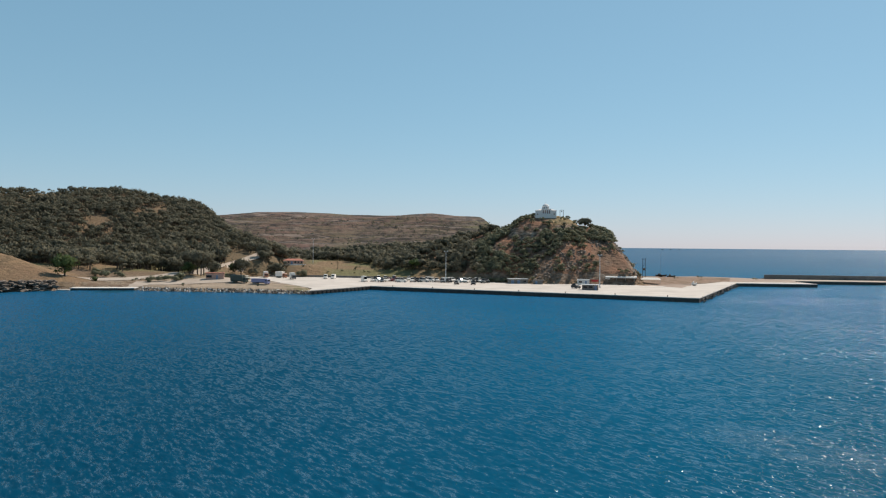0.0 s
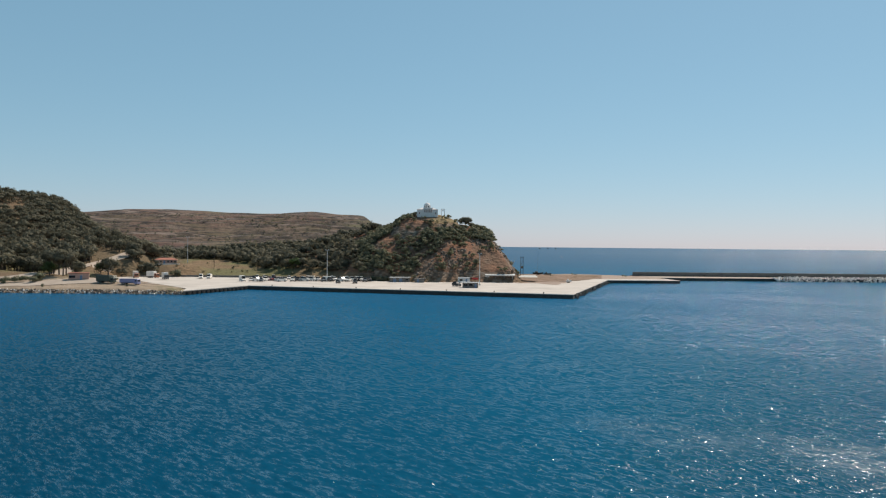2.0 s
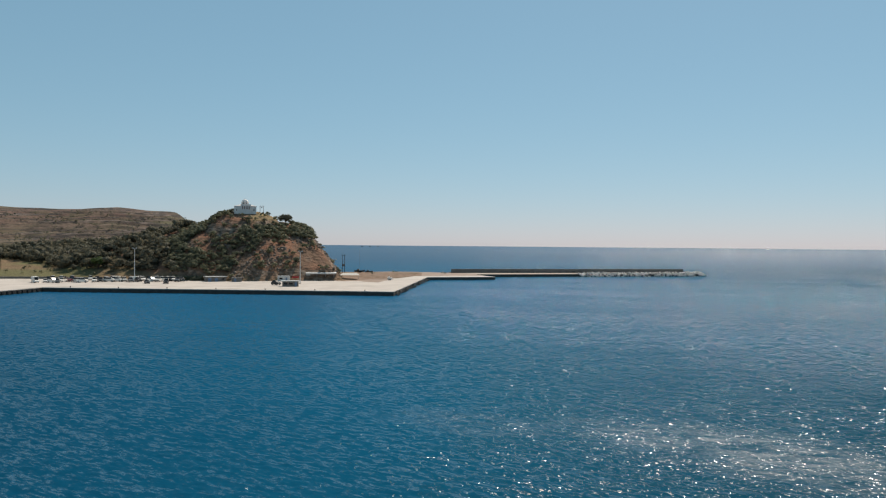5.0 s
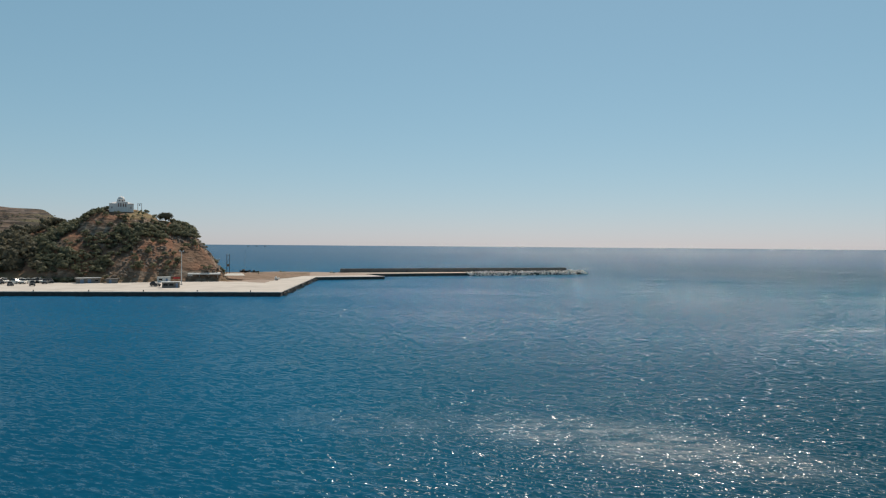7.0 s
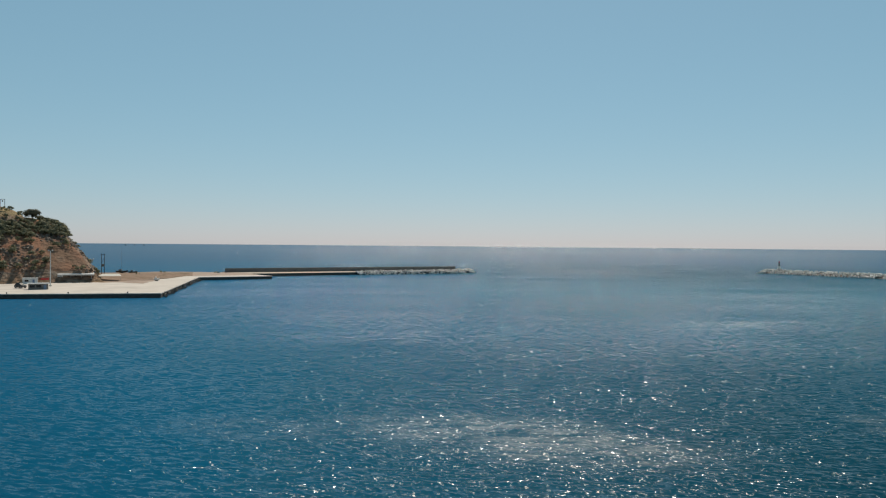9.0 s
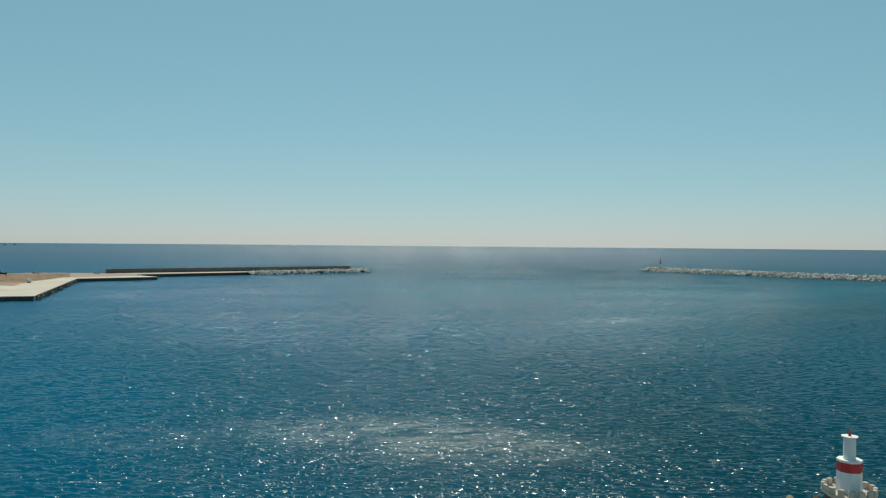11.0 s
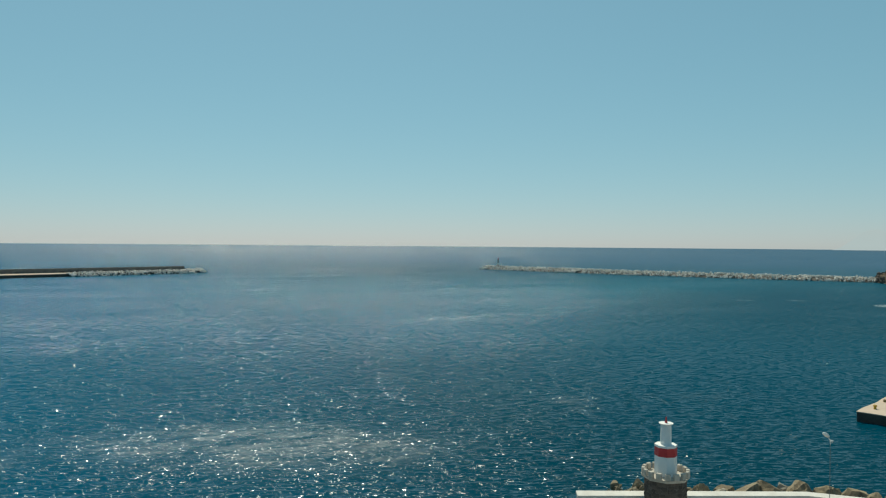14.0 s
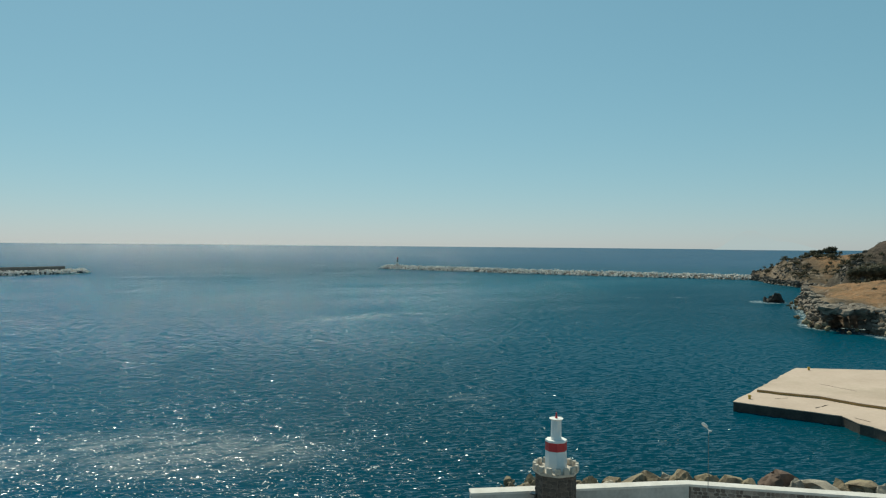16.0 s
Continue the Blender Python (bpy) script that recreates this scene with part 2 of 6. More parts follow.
CONCRETE = worn("bleached concrete", (0.42, 0.36, 0.31), (0.56, 0.495, 0.435), 0.12, 0.9, 0.01, 14, stain=(0.34, 0.295, 0.25))
QUAYWALL = worn("dark quay face", (0.018, 0.017, 0.016), (0.07, 0.062, 0.052), 0.6, 0.7, 0.05)
PARAPET = worn("weathered grey concrete", (0.10, 0.095, 0.088), (0.19, 0.18, 0.165), 0.3, 0.9, 0.02)
EARTH = worn("packed earth", (0.235, 0.163, 0.122), (0.35, 0.255, 0.195), 0.08, 0.95, 0.03, 12)
ROAD = worn("dusty road", (0.30, 0.235, 0.185), (0.41, 0.335, 0.27), 0.1, 0.95, 0.01, 12)
PALEROCK = worn("pale limestone blocks", (0.36, 0.31, 0.265), (0.96, 0.90, 0.83), 0.7, 0.9, 0.08, 5)
DARKROCK = worn("dark sea-washed rock", (0.03, 0.026, 0.022), (0.15, 0.12, 0.095), 0.4, 0.85, 0.15, 5)
BROWNROCK = worn("brown volcanic boulder", (0.09, 0.066, 0.044), (0.31, 0.235, 0.145), 1.1, 0.9, 0.05, 6, stain=(0.36, 0.29, 0.17))
PALEBOULDER = worn("pale grey-brown boulder", (0.20, 0.165, 0.125), (0.44, 0.37, 0.29), 1.0, 0.9, 0.05, 6)
PALELEDGE = worn("pale layered rock", (0.11, 0.086, 0.068), (0.29, 0.235, 0.185), 0.6, 0.92, 0.1, 5)
CLIFF = worn("dark brown cliff rock", (0.085, 0.066, 0.053), (0.23, 0.178, 0.14), 0.5, 0.9, 0.1, 5)
PLINTH = worn("earth-coloured rubble", (0.15, 0.10, 0.07), (0.26, 0.18, 0.13), 0.9, 0.95, 0.05, 5)
CRAG = worn("weathered hill rock", (0.10, 0.074, 0.058), (0.27, 0.20, 0.15), 0.7, 0.92, 0.1, 5)
REDROCK = worn("reddish boulder", (0.10, 0.06, 0.045), (0.20, 0.13, 0.095), 1.0, 0.9, 0.05, 6)
WHITE = worn("white limewash", (0.68, 0.66, 0.635), (0.79, 0.77, 0.745), 0.6, 0.7, 0.004, 9)
LIMEWASH = worn("aged cream limewash", (0.66, 0.60, 0.56), (0.78, 0.72, 0.67), 0.5, 0.8, 0.006, 9)
SHUTTER = worn("brown-red shutter paint", (0.16, 0.085, 0.07), (0.26, 0.14, 0.11), 1.5, 0.6, 0.004)
WHITECAP = worn("worn white coping", (0.50, 0.455, 0.41), (0.69, 0.64, 0.595), 0.7, 0.85, 0.006, 9)
PLASTER = worn("weathered lime plaster", (0.34, 0.315, 0.29), (0.52, 0.495, 0.46), 0.45, 0.9, 0.01, 8, stain=(0.24, 0.215, 0.195))
REDPAINT = worn("red paint", (0.40, 0.018, 0.022), (0.52, 0.032, 0.034), 1.2, 0.5, 0.003)
OCHRE = worn("worn ochre kerb paint", (0.22, 0.135, 0.05), (0.42, 0.27, 0.10), 0.9, 0.85, 0.01)
YELLOW = worn("yellow paint", (0.45, 0.27, 0.03), (0.58, 0.36, 0.05), 1.5, 0.6, 0.003)
TILE = worn("red roof tiles", (0.28, 0.09, 0.06), (0.42, 0.17, 0.11), 1.0, 0.85, 0.02)
PINKWALL = worn("faded pink wall", (0.40, 0.24, 0.19), (0.50, 0.32, 0.26), 0.8, 0.9, 0.01)
GREYWALL = worn("grey block wall", (0.13, 0.12, 0.11), (0.22, 0.20, 0.18), 0.6, 0.9, 0.02)
STEEL = worn("galvanised steel", (0.28, 0.29, 0.30), (0.40, 0.41, 0.42), 2.0, 0.45, 0.002, metal=0.7)
DARKWOOD = worn("dark pole wood", (0.03, 0.026, 0.022), (0.07, 0.06, 0.05), 2.0, 0.85, 0.01)
RUBBER = worn("black rubber", (0.010, 0.010, 0.010), (0.025, 0.025, 0.024), 3.0, 0.85, 0.005)
GLASS = worn("dark window glass", (0.012, 0.014, 0.016), (0.02, 0.023, 0.026), 1.0, 0.2, 0.0, spec=0.3)
SHEET = worn("pale corrugated sheet", (0.45, 0.45, 0.44), (0.60, 0.60, 0.58), 0.8, 0.5, 0.004)
BLUEDOOR = worn("faded blue paint", (0.10, 0.16, 0.26), (0.17, 0.24, 0.34), 1.0, 0.6, 0.003)
CANVAS = worn("bleached canvas", (0.50, 0.46, 0.40), (0.62, 0.58, 0.52), 0.8, 0.9, 0.01)


def paint(name, c):
    m = Mat(name)
    n = m.noise(1.2, 4)
    m.b.inputs["Coat Weight"].default_value = 0.05
    return m.done(m.mix(m.span(n, 0.4, 0.7, 0, 0.35), c, tuple(0.6 * v + 0.05 for v in c)), 0.5)


CARPAINT = {k: paint(k + " car paint", v) for k, v in {"white": (0.86, 0.80, 0.73), "silver": (0.64, 0.595, 0.54), "black": (0.012, 0.012, 0.013), "grey": (0.10, 0.105, 0.11), "red": (0.28, 0.04, 0.035), "orange": (0.34, 0.13, 0.07),
                                                                      "blue": (0.24, 0.24, 0.40), "green": (0.028, 0.045, 0.035), "cream": (0.55, 0.50, 0.40)}.items()}


MORTAR = worn("pale lime mortar", (0.24, 0.205, 0.175), (0.38, 0.335, 0.295), 1.5, 0.95, 0.02, 6)
GALVANISED = worn("dull galvanised steel", (0.50, 0.50, 0.49), (0.66, 0.66, 0.65), 2.0, 0.6, 0.01)
OLDMORTAR = worn("dark weathered mortar", (0.10, 0.08, 0.066), (0.17, 0.14, 0.118), 1.5, 0.95, 0.02, 6)
MERLON = worn("weathered pale stone", (0.34, 0.30, 0.25), (0.56, 0.50, 0.43), 1.2, 0.9, 0.02, 6)
SANDCONC = worn("sun-bleached sandy concrete", (0.44, 0.325, 0.25), (0.565, 0.43, 0.34), 0.15, 0.92, 0.01, 14, stain=(0.37, 0.285, 0.205))


# ---------------------------------------------------------------- mesh helpers
def link_mesh(name, bm, material, parent=None, label="", smooth=False):
    me = bpy.data.meshes.new(name)
    if smooth:
        for f in bm.faces:
            f.smooth = True
    bm.normal_update()
    bm.to_mesh(me)
    bm.free()
    me.materials.append(material)
    ob = new(name, me)
    ob.parent = parent
    if label:
        ob["label"] = label
    return ob


part = link_mesh


def raw_mesh(name, verts, faces, material, parent=None, smooth=False):
    """A mesh from numpy arrays: verts n x 3, faces m x 3 or m x 4."""
    me = bpy.data.meshes.new(name)
    k = faces.shape[1]
    me.vertices.add(len(verts))
    me.vertices.foreach_set("co", np.ascontiguousarray(verts, dtype=np.float32).ravel())
    me.loops.add(faces.size)
    me.loops.foreach_set("vertex_index", np.ascontiguousarray(faces, dtype=np.int32).ravel())
    me.polygons.add(len(faces))
    me.polygons.foreach_set("loop_start", np.arange(0, faces.size, k, dtype=np.int32))
    me.polygons.foreach_set("use_smooth", np.full(len(faces), smooth))
    me.update(calc_edges=True)
    me.materials.append(material)
    ob = new(name, me)
    ob.parent = parent
    return ob


def thing(name, m, label, category, group="", kind=""):
    ob = new(name)
    ob.matrix_basis = m
    return tagged(ob, label, category, group, kind)


def box(bm, x, y, z, sx, sy, sz, turn=0.0, bevel=0.0):
    """A box that stands on z, centred on x, y."""
    r = bmesh.ops.create_cube(bm, size=1.0, matrix=pose(x, y, z + sz / 2, 0, 0, turn) @ Matrix.Diagonal((sx, sy, sz, 1)))
    if bevel:
        es = list({e for v in r["verts"] for e in v.link_edges})
        bmesh.ops.bevel(bm, geom=es, offset=bevel, segments=1, affect="EDGES")
    return bm


def tube(bm, x, y, z0, z1, r0, r1=None, n=12, caps=True):
    r1 = r0 if r1 is None else r1
    bmesh.ops.create_cone(bm, cap_ends=caps, segments=n, radius1=r0, radius2=max(r1, 1e-4), depth=z1 - z0, matrix=pose(x, y, (z0 + z1) / 2))
    return bm


def rod(bm, a, b, r, n=6):
    a, b = Vector(a), Vector(b)
    m = Matrix.Translation((a + b) / 2) @ (b - a).to_track_quat("Z", "Y").to_matrix().to_4x4()
    bmesh.ops.create_cone(bm, cap_ends=True, segments=n, radius1=r, radius2=r, depth=(b - a).length, matrix=m)
    return bm


def prism(bm, pts, z0, z1):
    """Upright walls round a plan, with a top and a bottom."""
    lo, hi = [bm.verts.new((x, y, z0)) for x, y in pts], [bm.verts.new((x, y, z1)) for x, y in pts]
    n = len(pts)
    top = bm.faces.new(hi)
    bm.faces.new(lo[::-1])
    for i in range(n):
        bm.faces.new((lo[i], lo[(i + 1) % n], hi[(i + 1) % n], hi[i]))
    bmesh.ops.recalc_face_normals(bm, faces=bm.faces[:])
    return top


def lattice(ix, iy, seed):
    h = (ix * 374761393 + iy * 668265263 + seed * 974634777) & 0xFFFFFFFF
    h = ((h ^ (h >> 13)) * 1274126177) & 0xFFFFFFFF
    return ((h ^ (h >> 16)) & 0xFFFF) / 65535.0


def fbm(x, y, size, octaves=4, seed=1):
    """Smooth noise of about -1 to 1 at places x, y; size is its largest feature in metres."""
    total, amp, norm = 0.0, 1.0, 0.0
    for o in range(octaves):
        u, v = x / size + 31.7 * o, y / size - 17.3 * o
        iu, iv = np.floor(u).astype(np.int64), np.floor(v).astype(np.int64)
        fu, fv = u - iu, v - iv
        fu, fv = fu * fu * (3 - 2 * fu), fv * fv * (3 - 2 * fv)
        a = lattice(iu, iv, seed) * (1 - fu) + lattice(iu + 1, iv, seed) * fu
        b = lattice(iu, iv + 1, seed) * (1 - fu) + lattice(iu + 1, iv + 1, seed) * fu
        total, norm = total + amp * (a * (1 - fv) + b * fv), norm + amp
        amp, size = amp * 0.5, size * 0.5
    return 2 * total / norm - 1


def step01(v, a, b):
    s = np.clip((v - a) / (b - a), 0, 1)
    return s * s * (3 - 2 * s)


def inside(x, y, poly):
    """Signed distance to a plan's outline, positive inside."""
    d, sign = np.full(np.shape(x), 1e9), np.zeros(np.shape(x), bool)
    for (ax, ay), (bx, by) in zip(poly, poly[1:] + poly[:1]):
        ex, ey = bx - ax, by - ay
        s = np.clip(((x - ax) * ex + (y - ay) * ey) / (ex * ex + ey * ey), 0, 1)
        d = np.minimum(d, np.hypot(x - ax - s * ex, y - ay - s * ey))
        if ay != by:
            sign ^= ((ay > y) != (by > y)) & (x < ex * (y - ay) / ey + ax)
    return np.where(sign, d, -d)


def ridge(x, y, line, width, power):
    """A hill under a crest line of (x, y, height): full height on the line, nothing at width metres from it."""
    best = np.zeros(np.shape(x))
    for (ax, ay, ah), (bx, by, bh) in zip(line, line[1:]):
        ex, ey = bx - ax, by - ay
        s = np.clip(((x - ax) * ex + (y - ay) * ey) / (ex * ex + ey * ey), 0, 1)
        r = np.hypot(x - ax - s * ex, y - ay - s * ey) / width
        best = np.maximum(best, (ah + s * (bh - ah)) * np.clip(1 - r ** power, 0, 1))
    return best


# ---------------------------------------------------------------- land forms
QUAY_Z = 1.9
SHORE = [(-460, 250), (-240, 300), (-193, 327), (-183, 336), (-176, 345), (-169, 349), (-144, 352), (-140, 347), (-116, 342), (-93, 341), (-76, 336), (-60, 333), (-37, 373), (100, 308), (160, 430), (205, 430), (205, 478), (190, 490), (150, 503), (128, 512), (132, 560), (150, 700), (170, 1500), (-900, 1500), (-900, 250)]
APRON = [(-58.3, 328), (-35.6, 368), (103, 301), (167.5, 428), (211.5, 423), (211.5, 440), (166, 444), (146, 418), (108, 396), (78, 402), (48, 401), (24, 418), (-8, 434), (-42, 450), (-78, 459), (-126, 458), (-128, 446), (-92, 405), (-60, 345)]
CREST_CHAPEL = [(33, 522, 30), (48, 480, 35), (56, 462, 39.6), (69, 456, 40.2), (82, 455, 35.6), (92, 451, 31.8), (99, 448, 27), (108, 448, 17)]
CREST_SADDLE = [(33, 522, 30), (7, 560, 20), (-38, 600, 18), (-86, 614, 15), (-130, 612, 12)]
CREST_WOOD = [(-480, 520, 52), (-330, 562, 59), (-262, 595, 62), (-226, 612, 55), (-190, 602, 44), (-169, 578, 34), (-139, 556, 21), (-115, 552, 12)]
CREST_FAR = [(-700, 1100, 54), (-430, 1150, 57), (-360, 1180, 61), (-334, 1190, 67.5), (-293, 1197, 72), (-230, 1197, 72.5), (-189, 1197, 71), (-152, 1197, 69.2), (-100, 1197, 68), (-66, 1197, 68.4), (-40, 1197, 71), (-21, 1197, 72.4), (-6, 1197, 69.6), (27, 1197, 68), (46, 1197, 67.6), (61, 1197, 62), (78, 1197, 48), (130, 1190, 20)]
CREST_BLUFF = [(-470, 330, 24), (-235, 366, 19), (-213, 368, 16), (-193, 362, 8), (-180, 356, 3)]


def west_height(x, y):
    sd = inside(x, y, SHORE)
    ap = inside(x, y, APRON)
    inland = np.minimum(-ap - 4, sd - 12)
    base = 2.1 + np.clip(inland, 0, 70) * 0.115 + np.clip(inland - 70, 0, 900) * 0.012
    base = np.where(x > 112, np.minimum(base, 3.2), base)
    h_ch = ridge(x, y, CREST_CHAPEL, 60, 1.25)
    h_ch = np.maximum(h_ch, ridge(x, y, [(57, 455, 38.7), (68, 454, 38.7)], 30, 3.0))       # the level top that the chapel stands on
    cliff = x - (y - 440) * 0.23
    h_ch = np.minimum(h_ch, 22 + (101.2 - cliff) * 1.3)
    h_ch = np.maximum(h_ch, 0) + step01(h_ch, 2, 10) * (2.5 * fbm(x, y, 16, 4, 3) + 1.5 * np.abs(fbm(x, y, 7, 3, 4)))
    h_sa = ridge(x, y, CREST_SADDLE, 95, 1.3) + 1.2 * fbm(x, y, 25, 3, 5)
    h_wd = ridge(x, y, CREST_WOOD, 165, 1.35)
    h_wd = np.minimum(h_wd, np.interp(x + 0.27 * y, [-70, -26, -12, 9, 29, 46], [80, 43, 31, 20, 13, 2]))
    h_wd = h_wd * (1 - 0.9 * step01(x, -113, -104) * (1 - step01(y, 484, 522)))
    h_wd = h_wd + step01(h_wd, 4, 20) * 3.0 * fbm(x, y, 60, 4, 6)
    far = ridge(x, y, CREST_FAR, 460, 1.15)
    brow = ridge(x, y, [(px2, py2, 1.0) for px2, py2, _ in CREST_FAR], 460, 1.15)          # 1 on the crest
    slope = step01(far, 8, 30) * (1 - step01(brow, 0.90, 0.985))
    far = far + slope * (3.4 * fbm(x, y, 120, 5, 7)) + 0.5 * step01(brow, 0.9, 0.98) * fbm(x, y, 30, 3, 27)
    shelf = 5.6 + 2.0 * fbm(x, y, 260, 3, 21)
    k = far / shelf + 0.9 * fbm(x, y, 70, 4, 22)
    terr = (np.floor(k) + step01(k - np.floor(k), 0.74, 0.93) - 0.9 * fbm(x, y, 70, 4, 22)) * shelf
    far = far + slope * step01(far, 10, 14) * 0.85 * (terr - far)
    far = np.minimum(far, np.interp(x - 0.05 * (y - 1197), [40, 54, 63, 72, 76, 100], [82, 71, 64, 55, 49, 2]))
    bl = ridge(x, y, CREST_BLUFF, 40, 0.9)
    base = np.maximum(base, ridge(x, y, [(-104, 487, 9.0), (-88, 487, 9.0)], 24, 2.6))          # the house's terrace
    h = np.maximum.reduce([base, h_ch, h_sa, h_wd, far, bl])
    rise = np.where(x < -172, 2.2, 7.0)
    h = np.where(sd > 0, np.minimum(h, -0.6 + sd * np.where(x < -172, 2.4, 0.55) + np.where(sd > rise, 900, 0)), np.maximum(-4, sd * 0.7 - 0.6))
    rough = step01(sd, 0, 4) * (1 - step01(sd, 9, 16)) * np.where(x < -172, 1.0, 0.0)
    h = h + rough * 0.9 * fbm(x, y, 5, 3, 9)
    return np.where(ap > -1.5, np.minimum(h, 1.5), h), sd, ap, h_ch, h_sa, h_wd, far, bl


EAST_SHORE = [(572, 10), (560, 2), (540, -2), (520, -5), (498, -12), (474, -21), (430, -34), (370, -36), (345, -22), (331, -12), (313, -11.7), (300, -12.5), (277, -13.2), (260, -12.6), (247, -11.4), (238, -12.6), (234, -15.6), (241, -18.5), (241, -24), (231, -24.5), (226, -26), (217, -30), (205, -46), (196, -90), (210, -330), (760, -330), (760, -20), (620, 4), (590, 12)]
CREST_A = [(566, 4, 5), (544, -10, 12), (536, -18, 16), (534, -28, 17), (532, -40, 18.0), (556, -60, 19.2), (570, -130, 19.5)]
CREST_B = [(322, -22, 6), (318, -32, 9.5), (300, -42, 11.5), (285, -90, 14)]
CREST_C = [(441, -46, 18.5), (440, -49.5, 22.5), (440, -56, 26.5), (432, -72, 35), (415, -100, 44)]
CREST_D = [(226, -33, 5.5), (236, -24, 7.4), (252, -27, 8.6), (275, -32, 9.5), (262, -60, 10), (252, -100, 10)]


def east_height(x, y):
    sd = inside(x, y, EAST_SHORE)
    a = ridge(x, y, CREST_A, 52, 1.5)
    b = ridge(x, y, CREST_B, 42, 1.6)
    c = ridge(x, y, CREST_C, 24, 1.4)
    d = ridge(x, y, CREST_D, 30, 1.6)
    h = np.maximum.reduce([a, b, c, d, np.full(np.shape(x), 2.5)])
    crag = 1 - 2 * np.abs(fbm(x, y, 18, 4, 14))
    near = 1 - step01(sd, 14, 34)
    h = h + 1.0 * fbm(x, y, 22, 4, 11) + near * np.where(x > 345, 2.6, 1.4) * (crag - 0.55)
    cliff = np.where(x < 345, 7.2 * step01(sd + 1.8 * fbm(x, y, 6, 3, 12), 0.4, 3.4) + np.clip(sd - 3, 0, None) * 0.25, sd * np.where(x < 470, 3.0, 1.5))
    h = np.where(sd > 0, np.minimum(h, -0.5 + cliff + 1.2 * fbm(x, y, 7, 3, 12)), np.maximum(-4, sd * 0.6 - 0.5))
    edge = step01(sd, 0, 3) * (1 - step01(sd, 10, 22))
    ledge = h / 1.9
    h = np.where(sd > 0, h + near * 0.5 * (1.9 * (np.floor(ledge) + step01(ledge - np.floor(ledge), 0.6, 0.95)) - h), h)
    return h + edge * (1.9 * np.abs(fbm(x, y, 8, 4, 13)) - 0.5), sd, a, b, c, d


def polar(az0, az1, daz, r0, r1, dr, beyond=1e9):
    az = np.radians(np.arange(az0, az1, daz))
    rr = [r0]
    while rr[-1] < r1:
        rr.append(rr[-1] * (1 + (dr if rr[-1] < beyond else dr * 0.45)))
    rr = np.array(rr)
    x, y = rr[:, None] * np.sin(az)[None], rr[:, None] * np.cos(az)[None]
    n, k = x.shape
    i = (np.arange(n - 1)[:, None] * k + np.arange(k - 1)[None]).ravel()
    return x.ravel(), y.ravel(), np.stack([i, i + 1, i + k + 1, i + k], 1)


def blend(a, b, t):
    return a * (1 - t[:, None]) + np.asarray(b)[None] * t[:, None]


def paint_cover(ob, cover, tuft, rocky, strata=None):
    me = ob.data
    if strata is not None:
        me.attributes.new("strata", "FLOAT", "POINT").data.foreach_set("value", strata.astype(np.float32))
    for name, arr in (("cover", cover), ("tuft", tuft)):
        at = me.attributes.new(name, "FLOAT_COLOR", "POINT")
        at.data.foreach_set("color", np.concatenate([arr, np.ones((len(arr), 1))], 1).astype(np.float32).ravel())
    at = me.attributes.new("rocky", "FLOAT", "POINT")
    at.data.foreach_set("value", rocky.astype(np.float32))


gx, gy, gf = polar(-38, 21, 0.15, 300, 1260, 0.0068, 700)
gz, sd, ap, h_ch, h_sa, h_wd, h_far, h_bl = west_height(gx, gy)
land = raw_mesh("ground", np.stack([gx, gy, gz], 1), gf[:, ::-1], LAND, None, True)
tagged(land, "dry grassy ground, wooded hills and terraced scrub plateau", "ground", kind="structure")
n = len(gx)
cov = np.tile((0.215, 0.140, 0.082), (n, 1))                                                   # dry grass
cov = blend(cov, (0.140, 0.150, 0.062), 0.9 * step01(fbm(gx, gy, 40, 3, 15), -0.35, 0.15) * step01(-ap, 6, 15))   # greener field
cov = blend(cov, (0.120, 0.118, 0.054), 0.85 * step01(gx, -80, -66) * (1 - step01(gx, -24, -12)) * (1 - step01(gy + 0.25 * gx, 470, 482)) * step01(fbm(gx, gy, 14, 3, 29), -0.7, -0.3))   # green meadow
cov = blend(cov, (0.27, 0.182, 0.137), step01(gx, 104, 112) * (1 - step01(gy, 520, 560)))       # bare earth by the mole
cov = blend(cov, (0.155, 0.102, 0.070), (1 - step01(gx, -150, -136)) * (1 - step01(gy, 395, 410)))    # brown scrub ground by the landing
cov = blend(cov, (0.15, 0.10, 0.064), step01(h_wd - 6, 0, 6))                                # forest floor
cov = blend(cov, (0.30, 0.215, 0.125), step01(h_wd, 52, 56) * (1 - step01(np.abs(gx + 302), 13, 20)))                # bare brow
cov = blend(cov, (0.135, 0.10, 0.062), step01(gx, -150, -135) * (1 - step01(gx, -98, -90)) * step01(gy, 440, 455) * (1 - step01(gy, 540, 560)))
cov = blend(cov, (0.125, 0.10, 0.06), step01(h_sa - 6, 0, 4))
cov = blend(cov, (0.265, 0.122, 0.076), step01(h_ch - 4, 0, 4))
cov = blend(cov, (0.165, 0.095, 0.066), step01(h_ch - 4, 0, 4) * step01(fbm(gx, gy, 18, 4, 23), 0.0, 0.3))                                # red earth of the chapel hill
far_on = step01(gy, 680, 760)
cov = blend(cov, (0.150, 0.088, 0.073), far_on)
cov = blend(cov, (0.160, 0.108, 0.086), far_on * step01(fbm(gx, gy, 90, 4, 17), 0.0, 0.35))
cov = blend(cov, (0.235, 0.148, 0.086), step01(h_bl - 2.5, 0, 2) * (1 - step01(gx, -172, -168)))    # sandy bluff
cov = blend(cov, (0.17, 0.105, 0.066), 0.8 * step01(h_bl - 2.5, 0, 2) * (1 - step01(gx, -172, -168)) * (1 - step01(gy - 0.55 * (gx + 240), 338, 346)) * step01(fbm(gx, gy, 9, 3, 25), -0.5, 0.2))
